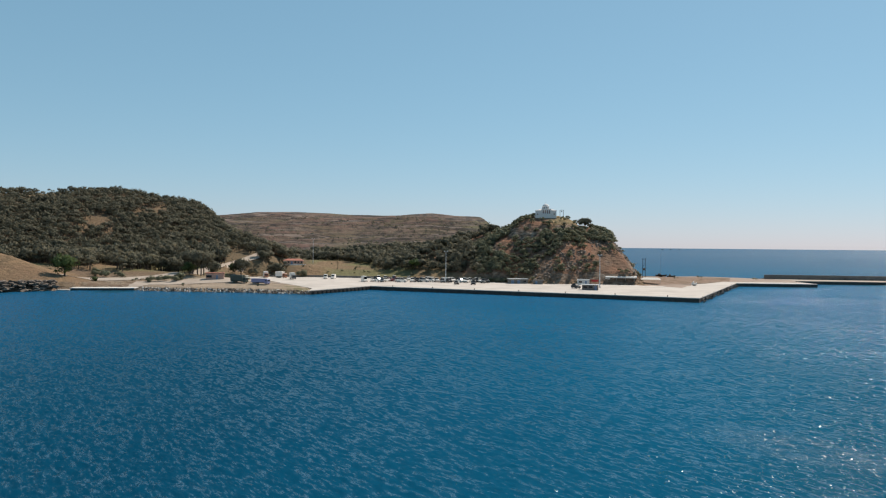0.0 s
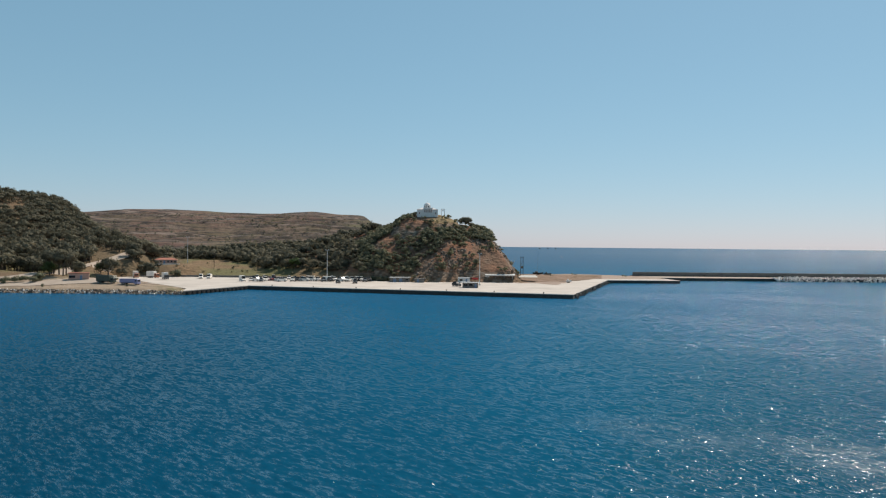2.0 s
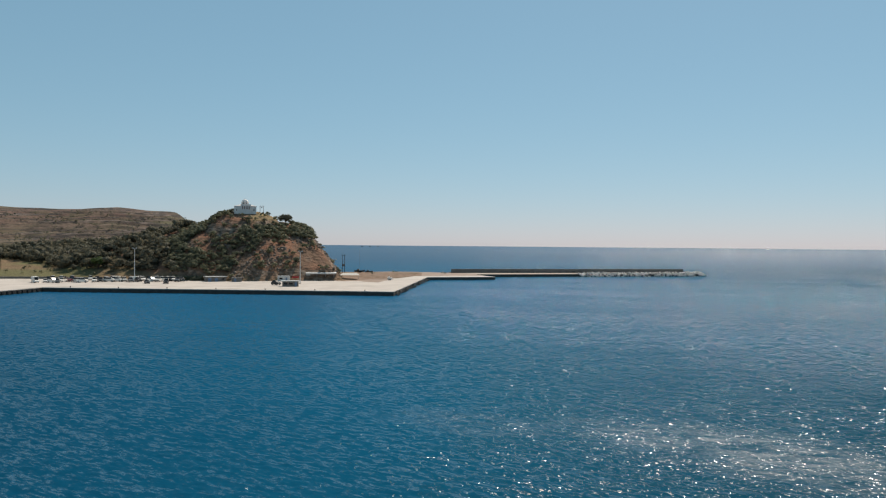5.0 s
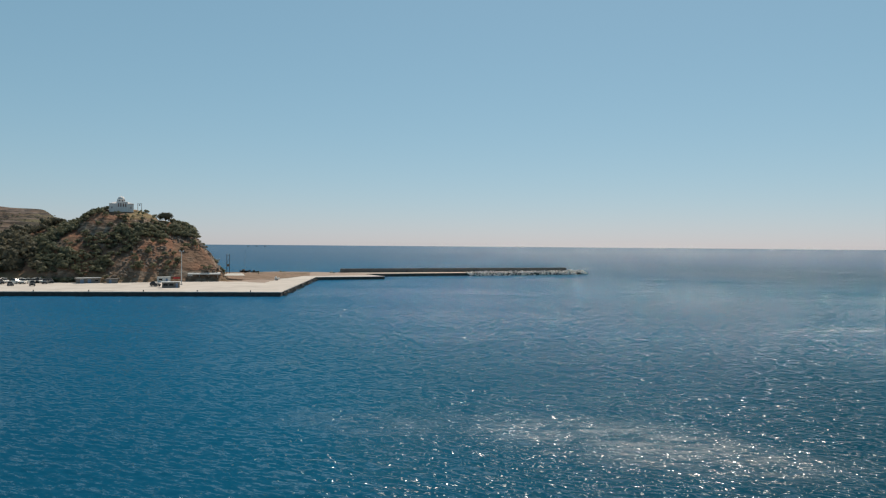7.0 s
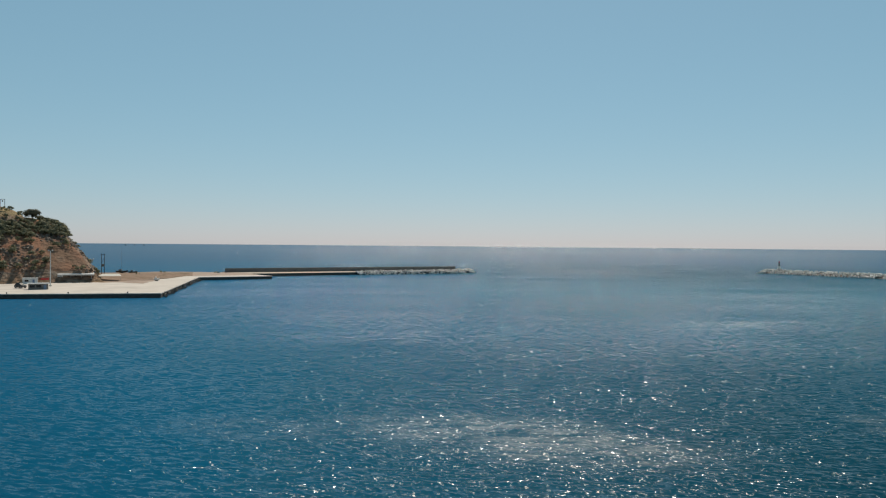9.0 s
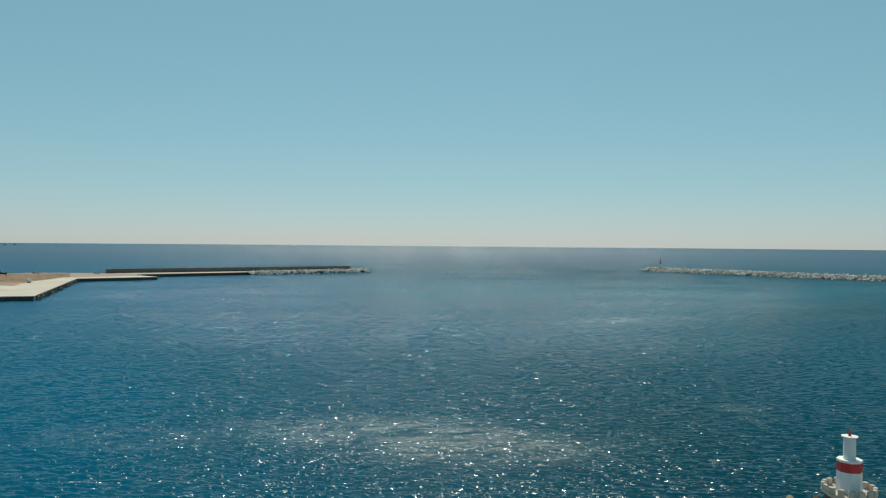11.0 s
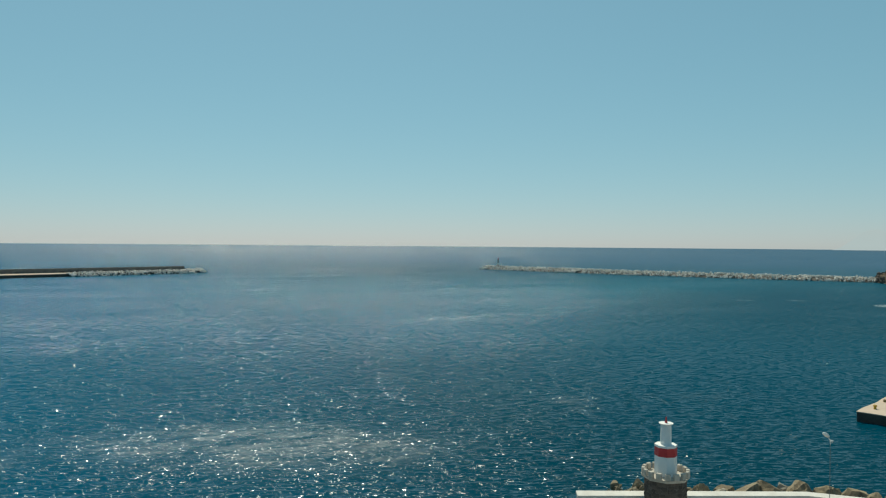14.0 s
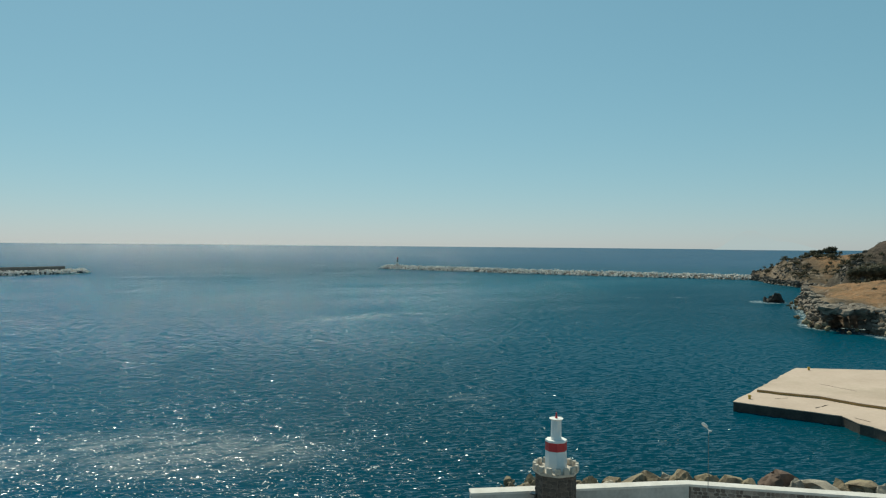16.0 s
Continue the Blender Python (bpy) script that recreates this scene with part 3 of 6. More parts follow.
cov = blend(cov, (0.085, 0.066, 0.053), (1 - step01(sd + 2.5 * fbm(gx, gy, 8, 3, 24), 4, 6.5)) * (1 - step01(gx, -176, -172)))      # its dark sea cliff
cov = blend(cov, (0.33, 0.25, 0.185), (1 - step01(sd, 30, 44)) * step01(gx, -152, -140) * (1 - step01(gx, -52, -46)))   # gravel strip by the shore
tuft = np.tile((0.155, 0.105, 0.062), (n, 1))
tuft = blend(tuft, (0.27, 0.215, 0.155), (1 - step01(sd, 30, 44)) * step01(gx, -176, -168) * (1 - step01(gx, -52, -46)))
cov = blend(cov, (0.105, 0.112, 0.062), 0.8 * far_on * step01(gx, 0, 60) * step01(fbm(gx, gy, 60, 3, 28), -0.3, 0.2))   # greener shoulder
tuft = blend(tuft, (0.145, 0.135, 0.06), step01(gx, -80, -66) * (1 - step01(gx, -24, -12)) * (1 - step01(gy + 0.25 * gx, 470, 482)))
tuft = blend(tuft, (0.044, 0.042, 0.032), far_on)
tuft = blend(tuft, (0.17, 0.105, 0.068), step01(h_ch - 4, 0, 4))
cov = blend(cov, (0.27, 0.205, 0.105), step01(gz, 32.5, 35) * step01(h_ch, 30, 32) * step01(gx, 60, 66))     # dry grass on the ridge
rocky = np.maximum.reduce([step01(h_ch, 3, 8), 0.3 * far_on, step01(-gx, 172, 176) * (1 - step01(gy, 360, 380))])
paint_cover(land, cov, tuft, rocky, far_on * step01(h_far, 8, 20))

ex, ey, ef = polar(85, 126, 0.125, 196, 760, 0.0062)
ez, esd, _, _, ec, _ = east_height(ex, ey)
land_e = raw_mesh("ground_headland", np.stack([ex, ey, ez], 1), ef[:, ::-1], LAND, None, True)
tagged(land_e, "rocky headland with dry ochre grass on top", "headland", kind="structure")
n = len(ex)
cov = np.tile((0.275, 0.148, 0.074), (n, 1))
cov = blend(cov, (0.215, 0.132, 0.072), step01(fbm(ex, ey, 30, 3, 18), 0.0, 0.4))
cov = blend(cov, (0.150, 0.098, 0.062), step01(ex, 480, 500) * (1 - step01(esd + 10 * fbm(ex, ey, 16, 3, 26), 20, 36)))
cov = blend(cov, (0.088, 0.063, 0.054), step01(ec, 6, 10))
edge = 1 - step01(esd + 5 * fbm(ex, ey, 12, 3, 19), np.where(ex < 345, 4, 10), np.where(ex < 345, 9, 26))
cov = blend(cov, (0.075, 0.058, 0.045), edge)
cov = blend(cov, (0.23, 0.185, 0.145), edge * step01(fbm(ex, ey, 5, 4, 20), 0.1, 0.3))
paint_cover(land_e, cov, blend(np.tile((0.15, 0.105, 0.062), (n, 1)), (0.06, 0.05, 0.04), step01(ec, 3, 7)), 0.4 + 0.25 * (1 - step01(ex, 340, 350)) - 0.35 * step01(ec, 3, 7))

# the sea: one round sheet out to the horizon, whose far rim lifts a little to meet the true horizon line;
# the harbour's side of it carries waves, the rest is closed by a plain sheet a little lower
def sea_level(r):
    return np.where(r > 1400, 9.8 * (np.clip(r - 1400, 0, None) / 3500) ** 1.3, 0.0)


WAVE = 0.022            # steepness of each wave train
GUSTS = [(63.5, 60.5, 23, 11, 57, 1.0), (54, 78, 8, 4, 50, 0.6), (40, 84, 15, 6, 50, 0.45), (214, 108, 42, 8, 28, 0.95), (262, 98, 22, 6, 28, 0.65), (106, 40, 6, 3, 40, 0.7), (100, 38, 8, 4, 40, 0.3), (120, 22, 12, 4, 60, 0.25), (420, 30, 30, 8, 80, 0.2)]


def gusts(x, y):
    g = np.zeros(np.shape(x))
    for qx, qy, qa, qb, turn, force in GUSTS:
        c, s = math.cos(radians(turn)), math.sin(radians(turn))
        u, v = ((x - qx) * c - (y - qy) * s) / qa, ((x - qx) * s + (y - qy) * c) / qb
        g = np.maximum(g, force * (1 - step01(np.hypot(u, v), 0.4, 1.2)))
    return g


rr = [61.0]
while rr[-1] < 4900:
    q = rr[-1]
    rr.append(q + min(max(0.29, q * q / 33000), max(1.0, q * 0.04)))
rr = np.array(rr)
wa = np.radians(np.arange(-33.5, 101.5, 0.17))
sx, sy = (rr[:, None] * np.sin(wa)[None]).ravel(), (rr[:, None] * np.cos(wa)[None]).ravel()
rad = np.repeat(rr, len(wa))
cell = np.repeat(np.gradient(rr), len(wa))
wr = np.random.default_rng(4)
hz = np.zeros(len(sx))
for k in range(64):
    lam = 0.5 * 5.0 ** (wr.uniform(0, 1) ** 1.4)
    th = radians(214) + wr.normal() * 0.5
    hz += WAVE * lam / 6.283 * np.sin(6.283 / lam * (sx * math.cos(th) + sy * math.sin(th)) + wr.uniform(0, 6.28)) * np.clip(2.0 * lam / cell - 1.6, 0, 1)
gu = gusts(sx, sy) * step01(fbm(sx, sy, 9, 4, 41), -0.35, 0.1)
hz *= 0.55 + 0.75 * step01(fbm(sx, sy, 45, 4, 42), -0.4, 0.5) + 0.35 * gu
dash = wr.normal(size=(len(rr), len(wa)))
dash = sum(np.roll(dash, k, 1) * w for k, w in ((-1, 0.6), (0, 1.0), (1, 0.6))).ravel() / 1.3
hz += dash * np.minimum(cell, 2.5) * (0.013 + 0.03 * gu) * step01(cell, 0.35, 1.2)
hz *= 1 - step01(rad, 900, 1600)
na = len(wa)
i = (np.arange(len(rr) - 1)[:, None] * na + np.arange(na - 1)[None]).ravel()
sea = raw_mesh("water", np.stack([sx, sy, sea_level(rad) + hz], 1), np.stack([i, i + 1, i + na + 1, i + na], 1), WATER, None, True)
tagged(sea, "deep blue choppy harbour water with sun glitter", "sea", kind="structure")
br = np.concatenate([[0.01, 20, 38], np.geomspace(54, 4890, 40)])
ba = np.radians(np.arange(0, 360, 2.0))
ox, oy = (br[:, None] * np.sin(ba)[None]).ravel(), (br[:, None] * np.cos(ba)[None]).ravel()
i = np.arange(len(br) - 1)[:, None] * 180 + np.arange(180)[None]
j = np.arange(len(br) - 1)[:, None] * 180 + (np.arange(180)[None] + 1) % 180
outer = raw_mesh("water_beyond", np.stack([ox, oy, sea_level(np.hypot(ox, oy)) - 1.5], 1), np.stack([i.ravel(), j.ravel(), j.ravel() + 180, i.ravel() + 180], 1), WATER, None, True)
tagged(outer, "open blue sea round the harbour", "sea", kind="structure")
shal = np.zeros(len(sx))
surf = -inside(sx, sy, EAST_SHORE)
foam = np.where((surf > -3) & (sx > 190), 0.9 * (1 - step01(surf, 0.5, 3.5)), 0.0)
foam = np.maximum(foam, 0.8 * (1 - step01(np.hypot((sx - 340) / 1.2, sy + 1.5), 5.5, 8.0)))
for qx, qy in ((338.5, 53), (350, 34)):                # water breaking lightly over sunken rocks
    foam = np.maximum(foam, 0.30 * (1 - step01(np.hypot((sx - qx) / 3.2, (sy - qy) / 5.5), 0.3, 1.1)))
for (qx, qy, qr) in [(104, -14, 15), (240, -10, 28), (330, -5, 26), (480, -15, 40), (-150, 340, 12)]:
    shal = np.maximum(shal, 0.8 * (1 - step01(np.hypot(sx - qx, sy - qy), qr * 0.3, qr)))
# mask for the painted dimming: darker colour and less gloss off the headland
lee_dim = 1 - step01(np.hypot((sx - 320) / 2.2, (sy - 15) / 0.9), 20, 130)
for name, arr in (("shallow", shal), ("gust", gu), ("foam", foam), ("lee_dim", lee_dim)):
    at = sea.data.attributes.new(name, "FLOAT", "POINT")
    at.data.foreach_set("value", arr.astype(np.float32))


# ---------------------------------------------------------------- quays and moles
def slab(name, plan, z0, z1, material, label, category="quay"):
    bm = bmesh.new()
    prism(bm, plan, z0, z1)
    return tagged(link_mesh(name, bm, material), label, category, kind="structure")


def grown(plan, d):
    """The plan pushed outwards by d metres (plans run clockwise or not)."""
    area = sum(a[0] * b[1] - b[0] * a[1] for a, b in zip(plan, plan[1:] + plan[:1]))
    out = []
    for p, q, r in zip(plan[-1:] + plan[:-1], plan, plan[1:] + plan[:1]):
        n1, n2 = Vector((q[1] - p[1], p[0] - q[0])).normalized(), Vector((r[1] - q[1], q[0] - r[0])).normalized()
        k = (n1 + n2) / max(0.35, 1 + n1.dot(n2)) * d * (1 if area > 0 else -1)
        out.append((q[0] + k.x, q[1] + k.y))
    return out


def rough_plan(plan, step, amp, seed):
    """The plan with its sides broken into short uneven lengths, as worn edges are."""
    rng = np.random.default_rng(seed)
    out = []
    for p, q in zip(plan, plan[1:] + plan[:1]):
        n = max(1, int(math.dist(p, q) / step))
        u = ((q[1] - p[1]) / (math.dist(p, q) + 1e-6), (p[0] - q[0]) / (math.dist(p, q) + 1e-6))
        for k in range(n):
            f, off = k / n, rng.normal() * amp if k else 0.0
            out.append((p[0] + (q[0] - p[0]) * f + u[0] * off, p[1] + (q[1] - p[1]) * f + u[1] * off))
    return out


slab("quay_wall", APRON, -4, QUAY_Z - 0.3, QUAYWALL, "dark concrete quay wall at the waterline")
slab("quay_apron", grown(APRON, 0.12), QUAY_Z - 0.298, QUAY_Z, CONCRETE, "wide bleached concrete quay apron")
YARD = [(101.5, 391), (109.7, 391.5), (114, 383.2), (119.1, 373.2), (129.3, 391.3), (144.5, 423.2), (162, 443), (150, 424), (108, 398)]
slab("ground_yard", rough_plan(YARD, 4.0, 0.9, 3), QUAY_Z + 0.004, QUAY_Z + 0.03, EARTH, "bare pinkish-brown earth beside the concrete apron", "ground")
CAUSEWAY = [(166, 444.2), (211, 440.2), (217, 461), (209, 489), (186, 512), (172, 520), (140, 506), (140, 470)]
slab("ground_causeway", rough_plan(CAUSEWAY, 5.0, 0.8, 9), -2, 1.93, EARTH, "bare earth causeway between the quay and the mole", "ground")
MOLE = [(212, 440.6), (218, 460.6), (293, 452), (384, 442), (394, 447), (392, 458), (210, 490), (218, 461.6)]
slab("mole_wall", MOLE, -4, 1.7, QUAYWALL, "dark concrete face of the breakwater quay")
slab("mole_deck", grown(MOLE, 0.1), 1.702, 1.95, ROAD, "dusty concrete deck of the breakwater")
slab("mole_parapet", [(208.5, 486.5), (386, 455.2), (386.4, 456.6), (209, 488.1)], 1.96, 4.75, PARAPET, "long weathered grey concrete parapet wall", "parapet")
LANDING = [(-171, 344), (-143, 347.6), (-144, 355), (-172, 351)]
slab("landing_wall", LANDING, -2, 0.9, QUAYWALL, "dark face of the low concrete landing")
slab("landing", grown(LANDING, 0.1), 0.902, 1.15, WHITECAP, "low pale concrete landing at the water's edge")
slab("landing_step", [(-176, 341.5), (-170.5, 342.2), (-171, 346.3), (-176.5, 345.6)], -2, 0.5, CONCRETE, "small low concrete step at the water's edge")
PIER = [(113.3, 3.6), (148.6, -5.3), (160, -50), (112, -58), (94, -18), (103.3, -13.3), (106.1, -10.9), (110.0, -9.3)]
PIER = rough_plan(PIER, 1.6, 0.10, 5)
slab("pier_wall", PIER, -4, 1.2, QUAYWALL, "dark pier face")
slab("pier_deck", grown(PIER, 0.05), 1.202, 1.3, SANDCONC, "pale sunlit concrete pier deck")
LEDGE = [(122.0, 0.7), (146.4, -5.3), (159.5, -49.6), (113, -57), (112, -30), (117.0, -13.5), (118.4, -10.7), (120.6, -7.4), (121.1, -3.8)]
LEDGE = rough_plan(LEDGE, 1.4, 0.09, 6)
slab("pier_ledge", LEDGE, 1.304, 1.62, OCHRE, "raised pier level with a yellow painted edge")
slab("pier_upper_deck", LEDGE, 1.624, 1.70, SANDCONC, "upper level of the pale concrete pier")
for k, (ax, ay, bx, by, z) in enumerate([(113.5, -6.5, 116.5, -8.2, 1.3), (107.6, -12.2, 109.4, -10.6, 1.3), (117.8, -1.6, 119.4, -3.4, 1.3), (131, -8, 127, -12.6, 1.7), (139, -19, 141.5, -30, 1.7), (121, -16, 123.5, -24, 1.7)]):
    u = Vector((bx - ax, by - ay, 0))
    w = Vector((-u.y, u.x, 0)).normalized() * 0.09
    bm = bmesh.new()
    pts = [Vector((ax, ay, z + 0.004)) + u * f + w * (0.8 * math.sin(k * 2.1 + f * 9)) for f in (0, 0.25, 0.5, 0.75, 1.0)]
    for p, q in zip(pts, pts[1:]):
        bm.faces.new([bm.verts.new(v) for v in (p - w, q - w, q + w, p + w)])
    bmesh.ops.solidify(bm, geom=bm.faces[:], thickness=-0.003)
    part("crack", bm, DARKROCK, bpy.data.objects["pier_deck"], "dark open crack in the concrete")
HARBOUR = [(54.4, 20.6), (63.6, 5.0), (66.2, -8.5), (71, -30), (84, -64), (60, -64), (54, -30), (52, -8), (50, 2), (44, 15)]
slab("harbour_mole_wall", HARBOUR, -4, 1.6, QUAYWALL, "dark quay face of the harbour mole")
slab("harbour_mole_deck", grown(HARBOUR, 0.06), 1.602, 1.9, CONCRETE, "concrete deck of the harbour mole")


def sea_wall(name, a, b, c, d, material, label):
    """A wall on the plan a, b, c, d with a white coping."""
    bm = bmesh.new()
    prism(bm, [a, b, c, d], -1, 4.02)
    w = tagged(link_mesh(name, bm, material), label, "wall", kind="structure")
    bm = bmesh.new()
    prism(bm, grown([a, b, c, d], 0.05), 4.022, 4.2)
    part("coping", bm, WHITECAP, w, "worn white coping")


sea_wall("wall_plastered", (54.55, 19.45), (55.5, 19.95), (64.5, 5.2), (63.6, 5.0), PLASTER, "pale weathered plastered sea wall with a white coping")
sea_wall("wall_stone", (63.6, 4.9), (64.5, 5.1), (71.6, -30), (70.65, -30), MORTAR, "dark rubble-stone sea wall with a white coping")


def rock_mesh(seed, level=2, flat=0.75):
    """A broken boulder about 1 m across as arrays."""
    rng = np.random.default_rng(seed)
    bm = bmesh.new()
    bmesh.ops.create_icosphere(bm, subdivisions=level, radius=0.5)
    v = np.array([p.co[:] for p in bm.verts])
    f = np.array([[q.index for q in p.verts] for p in bm.faces])
    bm.free()
    v = v * rng.uniform(0.8, 1.15, 3)
    for _ in range(9):                                  # flat broken faces
        nrm = rng.normal(size=3)
        nrm /= np.linalg.norm(nrm)
        over = np.clip(v @ nrm - rng.uniform(0.17, 0.33), 0, None)
        v = v - over[:, None] * nrm[None]
    v += rng.normal(size=v.shape) * 0.015
    v[:, 2] *= flat
    return v, f


ROCKS = [rock_mesh(k, 1) for k in range(12)]
STONES = [rock_mesh(50 + k, 3, 0.85) for k in range(10)]


def turned(rng, v):
    e = Euler(rng.uniform(0, 6.28, 3)).to_matrix()
    return v @ np.array(e).T


def heap(name, places, sizes, material, label, category, seed, shapes=ROCKS, bedded=False):
    """Many boulders in one mesh."""
    rng = np.random.default_rng(seed)
    vs, fs, k = [], [], 0
    for p, s in zip(places, sizes):
        v, f = shapes[rng.integers(len(shapes))]
        if bedded:                                      # lying flat, as beds of rock do
            a, tip = rng.uniform(0, 6.28), rng.normal() * 0.2
            v = v @ np.array(Euler((tip, 0.5 * tip, a)).to_matrix()).T
            vs.append(v * s + p)
        else:
            vs.append(turned(rng, v * s) + p)
        fs.append(f + k)
        k += len(v)
    ob = raw_mesh(name, np.concatenate(vs), np.concatenate(fs), material)
    return tagged(ob, label, category, kind="stuff")


def mound(line, count, half, top, seed, size, front_only=0):
    """Places on a rubble bank along a line: half its width, top its height."""
    rng = np.random.default_rng(seed)
    seg = [math.dist(a, b) for a, b in zip(line, line[1:])]
    out, sizes = [], []
    for _ in range(count):
        d = rng.uniform(0, sum(seg))
        k = 0
        while d > seg[k] and k < len(seg) - 1:
            d -= seg[k]
            k += 1
        a, b = np.array(line[k]), np.array(line[k + 1])
        t = (b - a) / seg[k]
        nrm = np.array((t[1], -t[0]))
        w = rng.uniform(-1, 1) if not front_only else front_only * rng.uniform(0, 1)
        z = top * (1 - abs(w) ** 1.6) + rng.uniform(-0.5, 0.4)
        p = a + t * d + nrm * w * half
        out.append((p[0], p[1], z))
        sizes.append(rng.uniform(*size))
    return np.array(out), np.array(sizes)


def bank(name, line, half, top, material, label):
    """The solid core of a rubble bank."""
    bm = bmesh.new()
    rows = []
    for i, p in enumerate(line):
        a, b = Vector(line[max(0, i - 1)]), Vector(line[min(len(line) - 1, i + 1)])
        t = (b - a).normalized()
        nrm = Vector((t.y, -t.x))
        rows.append([bm.verts.new((p[0] + nrm.x * w * half, p[1] + nrm.y * w * half, z)) for w, z in ((-1.15, -2), (-0.55, top * 0.55), (0, top * 0.78), (0.55, top * 0.55), (1.15, -2))])
    for r, q in zip(rows, rows[1:]):
        for k in range(4):
            bm.faces.new((r[k], r[k + 1], q[k + 1], q[k]))
    bm.faces.new(rows[0])
    bm.faces.new(rows[-1][::-1])
    bmesh.ops.recalc_face_normals(bm, faces=bm.faces[:])
    return tagged(link_mesh(name, bm, material), label, "breakwater", kind="structure")


LINE_E = [(624, 325), (604, 250), (586, 180), (578, 120), (574, 60), (572, 4)]
bank("breakwater_core", LINE_E, 8.6, 2.9, DARKROCK, "dark core of the rubble breakwater")
p, s = mound(LINE_E, 2400, 9.0, 3.0, 5, (1.4, 2.9))
heap("breakwater_boulders", p, s, PALEROCK, "pale limestone boulders piled along the breakwater", "boulders", 5)
LINE_W = [(291, 452), (340, 447), (384, 442), (394, 446), (396, 453), (390, 459)]
p, s = mound(LINE_W, 950, 5.0, 2.6, 6, (1.2, 2.5))
heap("mole_boulders", p, s, PALEROCK, "pale limestone boulders along the mole's head", "boulders", 6)
p, s = mound([(388, 458), (300, 473), (209, 490)], 500, 6.0, 3.2, 7, (1.4, 2.6))
heap("mole_sea_boulders", p, s, DARKROCK, "dark boulders on the mole's seaward side", "boulders", 7)
p, s = mound([(-141, 347), (-116, 341.5), (-93, 340.5), (-76, 335.5), (-59, 331)], 1000, 2.6, 1.35, 8, (0.5, 1.35))
heap("shore_riprap", p[::3], s[::3], PALEROCK, "broken grey and white riprap stones along the shore", "riprap", 28)
heap("shore_riprap", p[1::3], s[1::3], DARKROCK, "dark wet riprap stones along the shore", "riprap", 8)
heap("shore_riprap", p[2::3], s[2::3], CRAG, "brown riprap stones along the shore", "riprap", 29)
p, s = mound([(-240, 301), (-193, 328.5), (-184, 337.5), (-177, 344)], 620, 2.6, 4.3, 9, (1.3, 3.4))
heap("bluff_rocks", p, s * 1.35, CLIFF, "dark brown layered cliff rock under the sandy bluff", "rocks", 9, [rock_mesh(40 + k, 2, 0.42) for k in range(6)], True)
p, s = mound([(571, 8), (545, -1), (520, -4.5), (498, -11), (474, -20)], 190, 3.5, 2.6, 10, (1.5, 4.5))
heap("headland_rocks", p, s, DARKROCK, "dark rocks at the foot of the headland", "rocks", 10)
HEAD = [(345, -24), (331, -13.5), (313, -13), (300, -13.8), (277, -14.5), (260, -14), (247, -13), (238, -14), (234.5, -17), (234, -20.5), (229, -26.5), (219, -32), (207, -47)]
hr = np.random.default_rng(31)
spots, sizes = [], []
for (ax, ay), (bx, by) in zip(HEAD, HEAD[1:]):
    for _ in range(int(math.dist((ax, ay), (bx, by)) * 7.0)):
        u = hr.uniform(0, 1)
        lift = hr.uniform(0.0, 1.0)
        spots.append((ax + (bx - ax) * u + hr.normal() * 0.5 + 0.6 * lift, ay + (by - ay) * u - 0.3 - 1.6 * lift + hr.normal() * 0.5, 0.2 + 6.6 * lift))
        sizes.append(hr.uniform(1.4, 4.0))
for _ in range(46):                                    # the roof of the sea cave, a shelf that juts out over it
    spots.append((hr.uniform(229, 242), hr.uniform(-26, -15.5), hr.uniform(5.5, 6.1)))
    sizes.append(hr.uniform(3.6, 6.0))
spots, sizes = np.array(spots), np.array(sizes)
mouth = (np.abs(spots[:, 1] + 20.5) < 3.6) & (spots[:, 0] > 227) & (spots[:, 0] < 240) & (spots[:, 2] < 5.2)
spots, sizes = spots[~mouth], sizes[~mouth]
crust = (spots[:, 2] > 4.6) | (spots[:, 0] < 229.5) | (hr.uniform(0, 1, len(spots)) < 0.07)
heap("cliff_rocks", spots[~crust], sizes[~crust], CLIFF, "dark brown broken cliff rock of the near headland", "rocks", 32, [rock_mesh(70 + k, 2, 0.62) for k in range(6)], True)
heap("cliff_ledges", spots[crust] * np.array((1, 1, 0.97)), sizes[crust] * 1.15, PALELEDGE, "pale layered crust along the near headland's edge", "rocks", 33, [rock_mesh(80 + k, 2, 0.5) for k in range(6)], True)
ar = np.random.default_rng(34)
qx = np.concatenate([ar.uniform(470, 575, 1500), ar.uniform(414, 450, 900)])
qy = np.concatenate([ar.uniform(-60, 8, 1500), ar.uniform(-74, -36, 900)])
qh = east_height(qx, qy)
ok = (qh[1] > 0.5) & ((qh[1] < 26) & (qx > 470) | (qh[4] > 9)) & (fbm(qx, qy, 14, 3, 52) > 0.05)
heap("headland_crags", np.stack([qx, qy, qh[0] - 0.3], 1)[ok], ar.uniform(1.2, 4.2, ok.sum()), DARKROCK, "dark crags on the far headland's slopes", "rocks", 35, [rock_mesh(90 + k, 2, 0.8) for k in range(5)], True)
p, s = mound([(345, -21), (331, -11), (300, -11.8), (277, -12.5), (247, -10.6), (233, -11.6), (229, -15.6), (226, -26), (216, -29), (204, -45)], 50, 2.6, 1.8, 11, (0.8, 3.2))
heap("shore_rocks", p, s, BROWNROCK, "brown rocks at the foot of the near headland", "rocks", 11)


